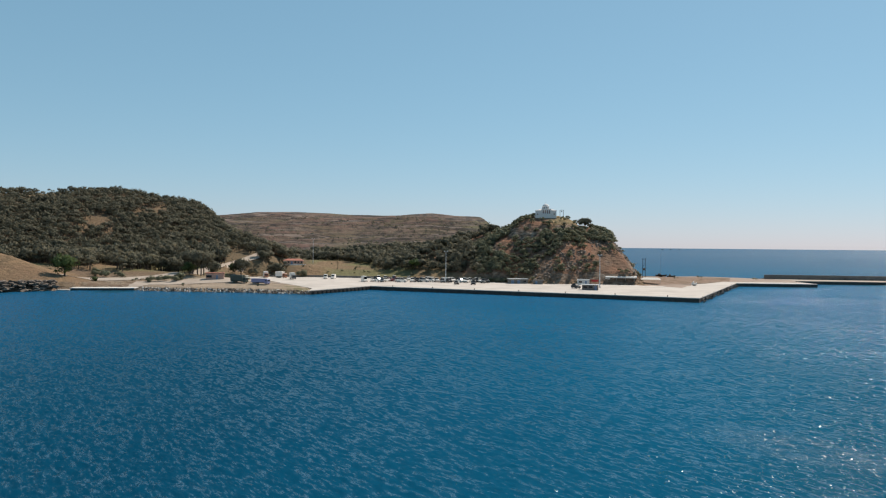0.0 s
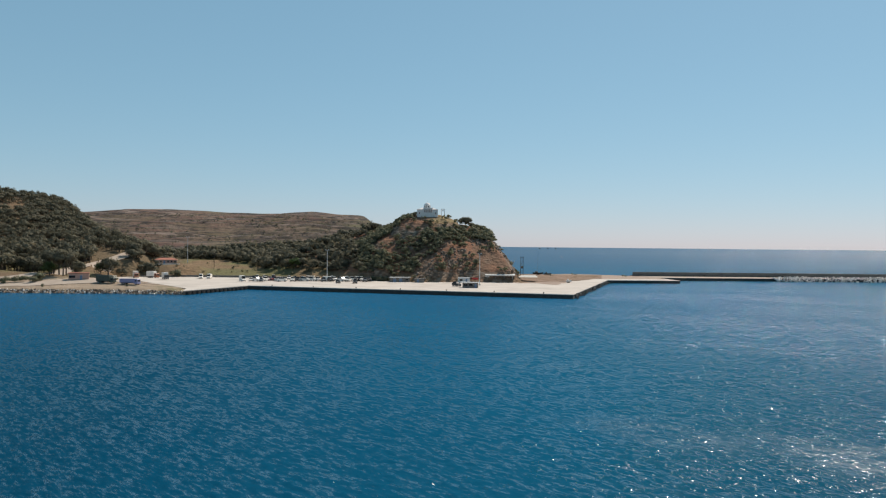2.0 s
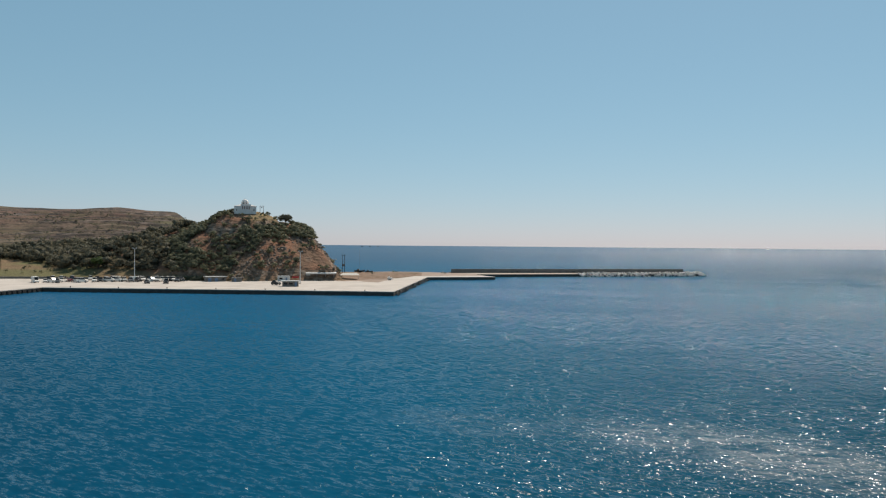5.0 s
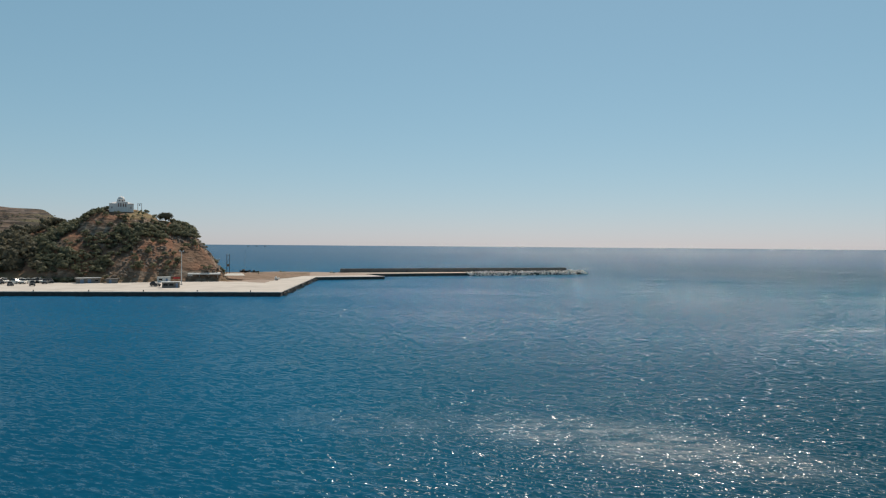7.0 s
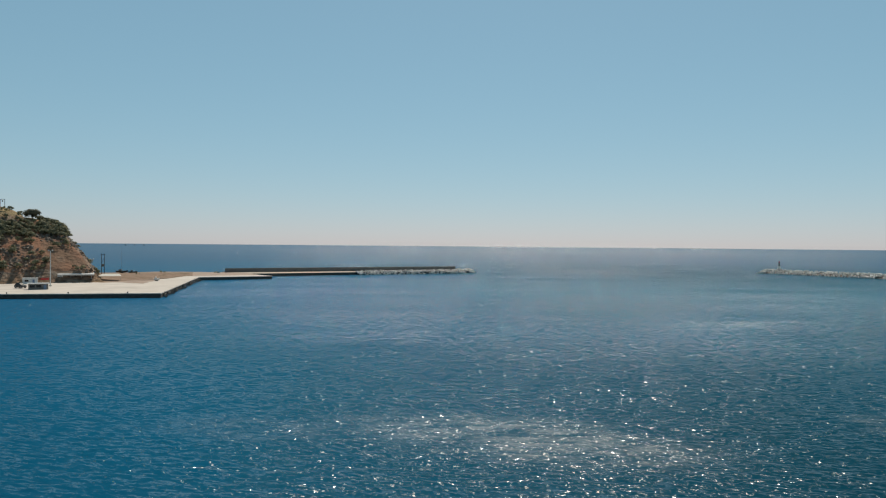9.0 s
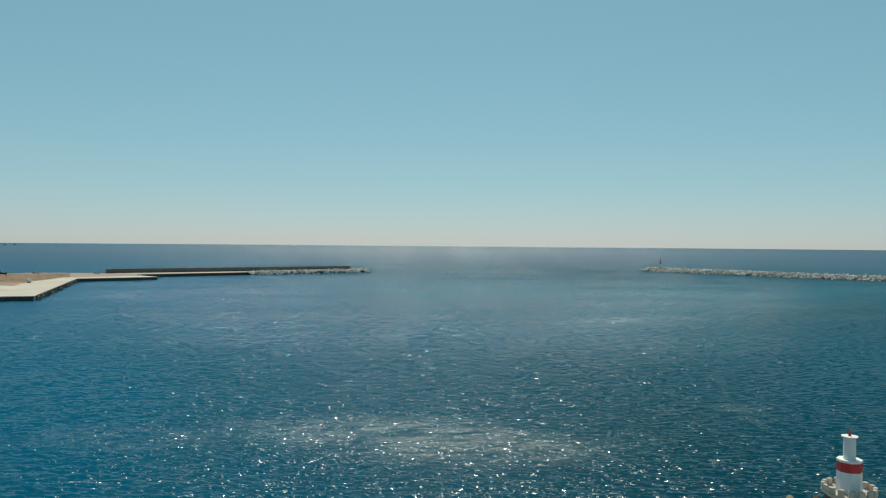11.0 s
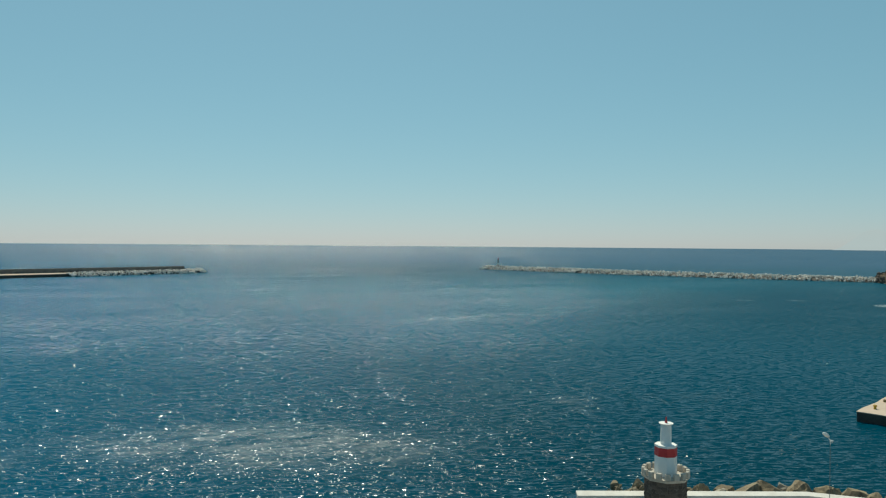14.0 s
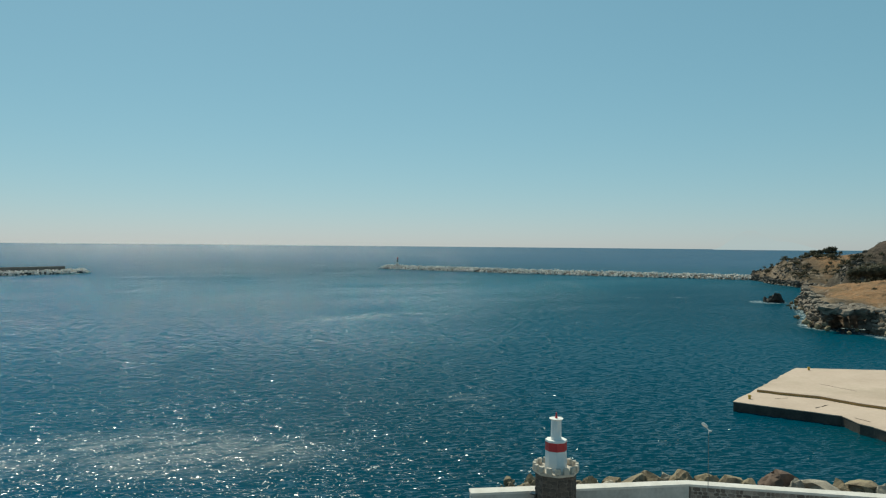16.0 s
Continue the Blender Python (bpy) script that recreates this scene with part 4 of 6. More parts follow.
def stone_object(name, place, size, material, label, category, group, seed):
    rng = np.random.default_rng(seed)
    v, f = STONES[seed % len(STONES)]
    v = turned(rng, v)
    v = (v - v.min(0)) / (v.max(0) - v.min(0)) - 0.5
    v = v * np.array(size)[None]
    v[:, 2] -= v[:, 2].min()
    ob = raw_mesh(name, v, f, material)
    ob.matrix_basis = Matrix.Translation(place)
    return tagged(ob, label, category, group)


SEAROCK = worn("black sea-worn rock", (0.014, 0.012, 0.011), (0.075, 0.060, 0.050), 0.6, 0.85, 0.12, 5)


def sea_stack():
    """A jagged rock in the water: a broken mass with a peak to one side and lower teeth beside it, one mesh."""
    vs, fs, k = [], [], 0
    for seed, (dx, dy, w, h) in enumerate([(0, 0, 7.4, 3.6), (1.6, -0.6, 4.2, 5.9), (2.9, 0.4, 2.4, 4.6), (-2.2, 0.5, 3.0, 4.2), (-0.4, -1.2, 2.6, 4.7), (3.6, -1.0, 2.0, 3.4)]):
        v, f = rock_mesh(410 + seed, 3, 1.0)
        v = (v - v.min(0)) / (v.max(0) - v.min(0)) - np.array((0.5, 0.5, 0.0))
        v = v + 0.05 * np.stack([fbm(v[:, 0] * 9 + seed, v[:, 2] * 9, 3.0, 3, q) for q in (71, 72, 73)], 1)
        vs.append(v * np.array((w, w * 0.9, h)) + np.array((dx, dy, 0)))
        fs.append(f + k)
        k += len(v)
    ob = raw_mesh("sea_stack", np.concatenate(vs), np.concatenate(fs), SEAROCK)
    ob.matrix_basis = pose(341, -3.2, -2.0, 0, 0, -90)
    return tagged(ob, "dark jagged rock standing alone in the water", "rock")


sea_stack()
# boulders behind the sea wall: x, y, width, height
NEAR_ROCKS = [(67.3, 13.5, 1.5, 2.75), (66.6, 12.0, 2.0, 2.75), (69.2, 10.5, 2.7, 2.75), (70.4, 8.4, 2.9, 2.75), (72.1, 6.6, 2.3, 2.75), (72.1, 4.8, 1.7, 2.75), (72.4, 3.7, 1.6, 2.75), (72.8, 2.4, 2.4, 2.75), (72.1, 0.9, 1.5, 2.75), (75.2, -1.5, 2.9, 2.75), (73.9, -2.9, 1.5, 2.75), (74.7, -4.6, 3.5, 2.75), (74.9, -6.5, 1.8, 2.75), (76.1, -8.1, 3.2, 2.75), (75.3, -9.6, 2.2, 2.75), (63.5, 18.0, 1.8, 2.7)]
for k, (x, y, w, h) in enumerate(NEAR_ROCKS):
    red = k == 9
    stone_object("boulder", (x, y, -0.2), (w * (0.95 if red else 1.15), w * 1.2, h + 0.2 + (0.3 if red else 0.0)), REDROCK if red else (PALEBOULDER if k in (1, 10, 11, 14) else BROWNROCK), "reddish angular boulder behind the sea wall" if red else "weathered ochre-brown boulder behind the sea wall", "boulder", "boulders behind the sea wall", k)
brng = np.random.default_rng(90)
for k in range(40):                                   # smaller boulders between the large ones
    u = brng.uniform(0, 1)
    x, y = (66.2 + 8.2 * u / 0.6, 18.5 - 15.5 * u / 0.6) if u < 0.6 else (74.4 + 4.2 * (u - 0.6) / 0.4, 3.0 - 22 * (u - 0.6) / 0.4)
    w = brng.uniform(0.8, 1.9)
    stone_object("boulder", (x + brng.normal() * 0.7 - 0.8, y + brng.normal() * 0.5, -0.2), (w, w * brng.uniform(0.9, 1.3), brng.uniform(1.6, 2.5)), BROWNROCK if k % 4 else PALEBOULDER, "brown weathered boulder behind the sea wall" if k % 4 else "pale grey boulder behind the sea wall", "boulder", "boulders behind the sea wall", 40 + k)
p, s = mound([(66.5, 21), (67.5, 14), (71.5, 5), (73.5, -8), (78, -30)], 190, 3.2, 1.3, 12, (0.7, 1.6))
heap("wall_foot_stones", p, s, BROWNROCK, "smaller stones packed between boulders outside the wall", "stones", 12, [rock_mesh(80 + k, 2) for k in range(5)])


# ---------------------------------------------------------------- harbour light
def harbour_light():
    t = thing("harbour_light", pose(56.55, 13.66, 2.27, 0, 0, -70), "white harbour light tower with red band on castellated stone base", "lighthouse")
    part("stone_base", tube(bmesh.new(), 0, 0, -0.37, 3.72, 1.47, 1.47, 8), OLDMORTAR, t, "dark brown rubble-stone octagonal base")
    part("cornice", tube(bmesh.new(), 0, 0, 3.722, 3.92, 1.64, 1.72, 8), MERLON, t, "pale projecting cornice")
    for k in range(16):
        a = 2 * math.pi * k / 16
        bm = bmesh.new()
        bmesh.ops.create_cube(bm, size=1, matrix=Matrix.Translation((1.54 * math.cos(a), 1.54 * math.sin(a), 4.15)) @ Matrix.Rotation(a, 4, "Z") @ Matrix.Diagonal((0.24, 0.38, 0.44, 1)))
        bmesh.ops.bevel(bm, geom=bm.edges[:], offset=0.03, segments=1, affect="EDGES")
        part("merlon", bm, MERLON, t, "weathered pale stone merlon")
    part("shaft", tube(bmesh.new(), 0, 0, 3.922, 5.30, 0.80, 0.77, 8), WHITE, t)
    part("red_band", tube(bmesh.new(), 0, 0, 5.302, 5.93, 0.785, 0.775, 8), REDPAINT, t, "red painted band")
    part("shaft_top", tube(bmesh.new(), 0, 0, 5.932, 6.08, 0.80, 0.79, 8), WHITE, t)
    part("lantern_column", tube(bmesh.new(), 0, 0, 6.082, 7.50, 0.39, 0.37, 16), WHITE, t)
    part("flange", tube(bmesh.new(), 0, 0, 7.502, 7.60, 0.44, 0.52, 16), WHITE, t)
    bm = tube(bmesh.new(), 0, 0, 7.602, 7.78, 0.10, 0.08, 10)
    tube(bm, 0, 0, 7.77, 8.02, 0.06, 0.05, 10)
    part("lamp", bm, REDPAINT, t, "small red signal lamp")
    bm = bmesh.new()
    box(bm, -1.50, 0.0, 1.0, 0.10, 0.8, 1.1)
    tube(bm, -1.50, 0, 2.05, 2.13, 0.4, 0.3, 10)
    part("window", bm, GLASS, t, "dark arched window")
    return t


harbour_light()


def lamp_post(x, y, z, h, turn):
    t = thing("lamp_post", pose(x, y, z, 0, 0, turn), "thin street lamp post with a white curved head", "lamp post")
    part("base", tube(bmesh.new(), 0, 0, 0, 0.5, 0.11, 0.09, 8), STEEL, t)
    part("pole", tube(bmesh.new(), 0, 0, 0.502, h - 0.7, 0.024, 0.018, 8), GREYWALL, t)
    bm = bmesh.new()
    rod(bm, (0, 0, h - 0.72), (-0.05, 0.1, h - 0.35), 0.03)
    rod(bm, (-0.05, 0.1, h - 0.37), (-0.02, 0.38, h - 0.12), 0.03)
    part("arm", bm, WHITE, t)
    bm = bmesh.new()
    bmesh.ops.create_uvsphere(bm, u_segments=10, v_segments=8, radius=0.5, matrix=pose(0, 0.5, h + 0.02, 30) @ Matrix.Diagonal((0.34, 0.78, 0.26, 1)))
    part("head", bm, WHITE, t, "white lamp head", True)
    bm = bmesh.new()
    bmesh.ops.create_uvsphere(bm, u_segments=8, v_segments=6, radius=0.5, matrix=pose(0.05, -0.25, h - 0.55) @ Matrix.Diagonal((0.2, 0.4, 0.18, 1)))
    part("fitting", bm, SHEET, t)


lamp_post(63.0, 3.6, 1.9, 7.15, 60)


def bollard(x, y, z, r, material, label):
    t = thing("bollard", pose(x, y, z), label, "bollard", "mooring bollards")
    part("stem", tube(bmesh.new(), 0, 0, 0, 0.4 * r / 0.3, r * 0.7, r * 0.6, 10), material, t)
    part("cap", tube(bmesh.new(), 0, 0, 0.4 * r / 0.3 + 0.002, 0.62 * r / 0.3, r, r * 0.85, 10), material, t)


bollard(116.2, 1.6, 1.3, 0.26, YELLOW, "yellow painted mooring bollard on the pier")
bollard(144.6, -7.2, 1.7, 0.26, YELLOW, "yellow painted mooring bollard on the pier")
for k in range(7):
    u = 0.08 + 0.14 * k
    bollard(-35.6 + 138.6 * u + 0.3, 368 - 67 * u + 0.8, QUAY_Z, 0.28, RUBBER, "black iron mooring bollard at the quay edge")


def fender(x, y, turn):
    bm = bmesh.new()
    bmesh.ops.create_cone(bm, cap_ends=True, segments=14, radius1=0.75, radius2=0.75, depth=0.4, matrix=pose(0, 0, 0, 90))
    inner = [f for f in bm.faces if len(f.verts) > 4]
    for f in bmesh.ops.inset_individual(bm, faces=inner, thickness=0.35, depth=-0.12)["faces"]:
        f.smooth = True
    ob = link_mesh("tyre_fender", bm, RUBBER)
    ob.matrix_basis = pose(x, y, 0.85, 0, 0, turn)
    return tagged(ob, "black rubber tyre fender hung on the quay wall", "fender", "tyre fenders")


first = fender(-57, 330, 60)
for k in range(1, 15):
    u = k / 15
    copy_thing(first, pose(-58.3 + 22.7 * u + 0.25, 328 + 40 * u - 0.1, 0.85, 0, 0, 60.4))
for u in (0.05, 0.12, 0.47):
    copy_thing(first, pose(103 + 64.5 * u + 0.25, 301 + 127 * u - 0.1, 0.85, 0, 0, 63))
p, s = mound([(104, 302.5), (136, 366), (169, 430)], 260, 1.5, 1.15, 15, (0.6, 1.9))
heap("quay_riprap", p, s, DARKROCK, "dark wet stones tipped along the quay's broken edge", "riprap", 15)


# ---------------------------------------------------------------- woods
def crown_shape(seed, clumps, leaves, wide, high, leaf, base=0.3, flat=1.0):
    """Leaf faces in clumps, as arrays: a crown about wide across and high tall above z = base * high; and the way that each clump faces there."""
    rng = np.random.default_rng(seed)
    out, way = [], []
    for _ in range(clumps):
        d = rng.normal(size=3)
        d[2] = abs(d[2]) * flat if rng.uniform() < 0.75 else d[2]
        d /= np.linalg.norm(d)
        c = d * rng.uniform(0.45, 0.95) * np.array((wide / 2, wide / 2, high * (1 - base) / 2))
        c[2] = c[2] + high * (base + (1 - base) / 2)
        r = rng.uniform(0.17, 0.30) * wide
        e = rng.normal(size=(leaves, 3))
        e /= np.linalg.norm(e, axis=1)[:, None]
        p = c + e * r * np.array((1, 1, 0.72)) * rng.uniform(0.72, 1.04, leaves)[:, None]
        u = np.cross(e + rng.normal(size=e.shape) * 0.6, rng.normal(size=e.shape))
        u /= np.linalg.norm(u, axis=1)[:, None] + 1e-6
        w = np.cross(e, u)
        s = (leaf * rng.uniform(0.6, 1.4, leaves))[:, None]
        out.append(np.stack([p + u * s * 0.6, p - u * s * 0.5 + w * s * 0.5, p - u * s * 0.4 - w * s * 0.55], 1))
        way.append(np.repeat(e * 0.8 + d * 0.4, 3, 0))
    v, way = np.concatenate(out).reshape(-1, 3), np.concatenate(way)
    return v, np.arange(len(v)).reshape(-1, 3), way / np.linalg.norm(way, axis=1)[:, None]


def set_way(ob, way):
    ob.data.attributes.new("way", "FLOAT_VECTOR", "POINT").data.foreach_set("vector", way.astype(np.float32).ravel())
    return ob


def trunk_shape(h, r, lean=0.0):
    n = 5
    a = np.arange(n) * 2 * np.pi / n
    lo = np.stack([r * np.cos(a), r * np.sin(a), np.full(n, -0.5)], 1)
    hi = np.stack([0.45 * r * np.cos(a) + lean, 0.45 * r * np.sin(a), np.full(n, h)], 1)
    f = [(k, (k + 1) % n, n + k) for k in range(n)] + [((k + 1) % n, n + (k + 1) % n, n + k) for k in range(n)]
    return np.concatenate([lo, hi]), np.array(f)


def wood(name, places, sizes, shapes, trunk, leafmat, label, seed):
    """A wood as two meshes of stuff: crowns, and trunks under them."""
    rng = np.random.default_rng(seed)
    vs, fs, ws, tv, tf, k, kt = [], [], [], [], [], 0, 0
    for p, s in zip(places, sizes):
        v, f, way = shapes[rng.integers(len(shapes))]
        a = rng.uniform(0, 6.28)
        c, q = math.cos(a), math.sin(a)
        m = np.array(((c, -q, 0), (q, c, 0), (0, 0, rng.uniform(0.85, 1.15)))) * s
        vs.append(v @ m.T + p)
        ws.append(way @ m.T / s)
        fs.append(f + k)
        k += len(v)
        if trunk:
            t, g = trunk
            tv.append(t @ m.T + p)
            tf.append(g + kt)
            kt += len(t)
    ob = tagged(raw_mesh(name, np.concatenate(vs), np.concatenate(fs), leafmat), label, "trees", kind="stuff")
    set_way(ob, np.concatenate(ws))
    if trunk:
        raw_mesh("trunks", np.concatenate(tv), np.concatenate(tf), BARK, ob)
    return ob


rng = np.random.default_rng(77)
PINES = [crown_shape(100 + k, 7, 17, 5.6, 6.0, 0.78, 0.30, 0.8) for k in range(12)]
BUSHES = [crown_shape(200 + k, 8, 26, 4.4, 3.2, 0.56, 0.0) for k in range(10)]
SPARSE = [crown_shape(250 + k, 7, 12, 4.4, 3.2, 0.66, 0.0) for k in range(6)]
LOW = [crown_shape(300 + k, 4, 9, 2.0, 1.2, 0.5, 0.0) for k in range(5)]


def scatter(count, x0, x1, y0, y1, keep, height):
    x, y = rng.uniform(x0, x1, count), rng.uniform(y0, y1, count)
    parts = height(x, y)
    ok = rng.uniform(0, 1, count) < keep(x, y, parts)
    return np.stack([x[ok], y[ok], parts[0][ok]], 1)


def keep_pines(x, y, h):
    z, sd, ap, ch, sa, wd, far, bl = h
    gap = np.maximum(step01(fbm(x, y, 26, 4, 31), -0.45, -0.10), 0.75 * step01(wd, 38, 46)) * np.where((np.abs(x + 214) < 10) & (np.abs(wd - 45) < 3.5), 0.08, 1.0)
    clear = 1 - 0.9 * step01(wd, 52, 56) * (np.abs(x + 302) < 15)
    road_y = np.interp(x, [-140, -132.7, -124.5, -116, -111.5, -110], [428, 443.5, 460, 485, 505, 520])
    gap = gap * (0.45 + 0.55 * step01(fbm(x, y, 13, 3, 37), -0.40, -0.05)) * (0.6 + 0.4 * step01(z, 8, 15))
    gap = np.where((x > -140) & (y < road_y + 7), 0.0, gap)
    front = (wd > np.where(x < -165, 3.2, 5.0)) & (wd >= np.maximum(sa, far) - 2)
    edge = (x < -148) & (y > np.interp(x, [-300, -168, -160, -150], [388, 396, 430, 440])) & (wd > 0.2) & (bl < 12)
    crest_y = np.interp(x, [-480, -330, -262, -226, -190, -169, -139, -115], [520, 562, 595, 612, 602, 578, 600, 600])
    return np.where((front | edge) & (y < crest_y + 26) & (x > -0.66 * y), gap * clear, 0.0)


p = scatter(26000, -480, -100, 385, 680, keep_pines, west_height)
foot = 1 - step01(p[:, 2], 12, 20)
wood("pine_wood", p, (0.42 + 0.68 * rng.uniform(0, 1, len(p)) ** 1.6 + 0.3 * foot) * np.where(p[:, 2] > 50, 0.85, 1.0), PINES, trunk_shape(4.2, 0.24), PINE, "dense dark green pine wood covering the hillside", 1)


def keep_scrub(x, y, h):
    z, sd, ap, ch, sa, wd, far, bl = h
    n = fbm(x, y, 22, 3, 32)
    on_sa = np.where((sa > 6) & (sa > wd), step01(n, -0.75, -0.3), 0)
    on_ch = np.where((ch > 3.5) & (ch >= sa - 1), step01(n, -0.7, -0.3), 0)
    bank_side = np.where((x > -122) & (x < -99) & (y > 455) & (y < 515) & (np.hypot(x + 96, y - 486) > 9), 0.5 * step01(n, -0.5, 0.1), 0.0)
    road_x = np.interp(y, [443, 460, 474, 489, 505, 520, 545], [-132, -124.5, -119, -115.5, -111.5, -110, -112])
    on_sa = np.maximum(on_sa, bank_side) * (np.abs(x - road_x) > 7.5)
    return np.maximum(on_ch, on_sa) * np.where((x > 20) & (y < 500), 0.0, 1.0)


def keep_hill(x, y, h):
    """Scrub on the chapel hill: thick to the west and over the brow, thin on the bare red face, round the chapel and along the ridge path."""
    z, sd, ap, ch, sa, wd, far, bl = h
    n = fbm(x, y, 20, 3, 36)
    thick = 0.46 * step01(n, -0.6, -0.15)
    thick = np.where((z < 19 + 3 * n) & (x > 30 + (z - 4) * 1.0 + 8 * n), 0.20, thick)
    thick = np.where((z < 23.5 + 2.5 * n) & (x > 51 + (z - 8) * 0.9 + 5 * n), np.where(x > 84, 0.02, 0.05), thick)
    thick = np.where((z > 29) & (np.abs(x - 57 - 3 * n) < 5) & (y < 456), 0.06, thick)
    thick = np.where((z > 33) & (x > 63) & (x < 90), 0.04, thick)
    clear = (np.hypot(x - 62.5, y - 453) > 10) * (np.hypot(x - 85.6, y - 450) > 4)
    return np.where((ch > 3.0) & (ch >= sa - 1), thick, 0.0) * clear


p = scatter(7000, -150, 125, 400, 680, keep_scrub, west_height)
wood("scrub_wood", p, 0.75 + 1.2 * rng.uniform(0, 1, len(p)) ** 1.6, BUSHES, None, PINE, "dense evergreen scrub and small trees on the slope", 2)
p = scatter(6000, 20, 118, 398, 478, keep_hill, west_height)
wood("hill_scrub", p, rng.uniform(0.5, 1.1, len(p)) * np.where(p[:, 2] > 30, 0.72, 1.0), BUSHES, None, SHRUB, "dark rounded evergreen bushes on the chapel hill", 6)


def keep_low(x, y, h):
    z, sd, ap, ch, sa, wd, far, bl = h
    n = fbm(x, y, 14, 3, 33)
    on = np.where((ch > 2.5), 0.35, 0.0) + np.where((ap < -14) & (y < 560) & (x < 30) & (x > -130), 0.10, 0)
    on = on + np.where((bl > 3) & (x < -175), 0.08, 0) + np.where((x > -176) & (x < -140) & (y < 392) & (sd > 7), 0.35, 0) + np.where((h[0] > 1.5) & (x > 104) & (ap < -4) & (y < 520), 0.03, 0)
    return on * step01(n, -0.1, 0.3)


p = scatter(9000, -250, 200, 330, 560, keep_low, west_height)
wood("low_scrub", p, rng.uniform(0.5, 1.4, len(p)), LOW, None, SHRUB, "low dry scrub tufts on bare ground", 3)


def keep_plateau(x, y, h):
    z, sd, ap, ch, sa, wd, far, bl = h
    n = fbm(x, y, 70, 4, 34)
    return np.where((y > 690) & (y < 1130) & (far > 4) & (far > wd), np.where(y < 860, step01(n, -0.45, 0.1), step01(n, -0.1, 0.35)) * (0.25 + 0.75 * step01(-y, -900, -700)), 0)


p = scatter(15000, -420, 130, 690, 1230, keep_plateau, west_height)
wood("plateau_scrub", p, rng.uniform(0.5, 1.5, len(p)), LOW, None, SHRUB, "scattered dark scrub on the far plateau", 4)


def keep_east(x, y, h):
    z, sd, a, b, c, d = h
    n = fbm(x, y, 16, 3, 35)
    return np.where((c > 3) & (sd > 3), np.where(z < 18.5, 1.0, 0.06), 0) + np.where((a > 15.5) & (x < 542) & (y > -42) & (y < -17), 1.0, 0) + np.where((a > 4) & (sd < 44) & (sd > 3), np.where(sd < 18, 0.7, 0.3) * step01(n, -0.05, 0.3), 0) + np.where((b > 5) & (sd > 5), 0.02, 0)


p = scatter(9000, 200, 580, -160, 10, keep_east, east_height)
wood("headland_scrub", p, rng.uniform(0.4, 0.95, len(p)), SPARSE, None, DARKPINE, "dark evergreen scrub on the rocky headland", 5)


def tree(x, y, z, size, kind, label, leafmat=PINE):
    """A single tree with a trunk, limbs and a leafy crown."""
    t = thing("tree", pose(x, y, z, 0, 0, rng.uniform(0, 360)), label, "tree")
    seed = int(abs(x * 7 + y * 3))
    wide, high, base = {"round": (5.0, 5.0, 0.15), "umbrella": (6.4, 5.2, 0.58), "pine": (5.0, 7.5, 0.35), "bush": (3.6, 2.6, 0.0)}[kind]
    v, f, way = crown_shape(seed, {"umbrella": 48, "bush": 14}.get(kind, 34), 60 if kind == "umbrella" else 46, wide, high, 0.40, base)
    if kind != "bush":
        bm = tube(bmesh.new(), 0, 0, -0.3, high * (base + 0.3) * size, 0.22 * size, 0.12 * size, 7)
        for k in range(4):
            a = k * 1.6 + seed
            rod(bm, (0, 0, high * (base + 0.05) * size), (wide * 0.28 * size * math.cos(a), wide * 0.28 * size * math.sin(a), high * (base + 0.3) * size), 0.07 * size, 5)
        part("trunk", bm, BARK, t)
    set_way(raw_mesh("crown", v * size, f, leafmat, t), way)


def east_z(x, y):
    return float(east_height(np.array([x], float), np.array([y], float))[0][0])


def ground_z(x, y):
    return float(west_height(np.array([x], float), np.array([y], float))[0][0])


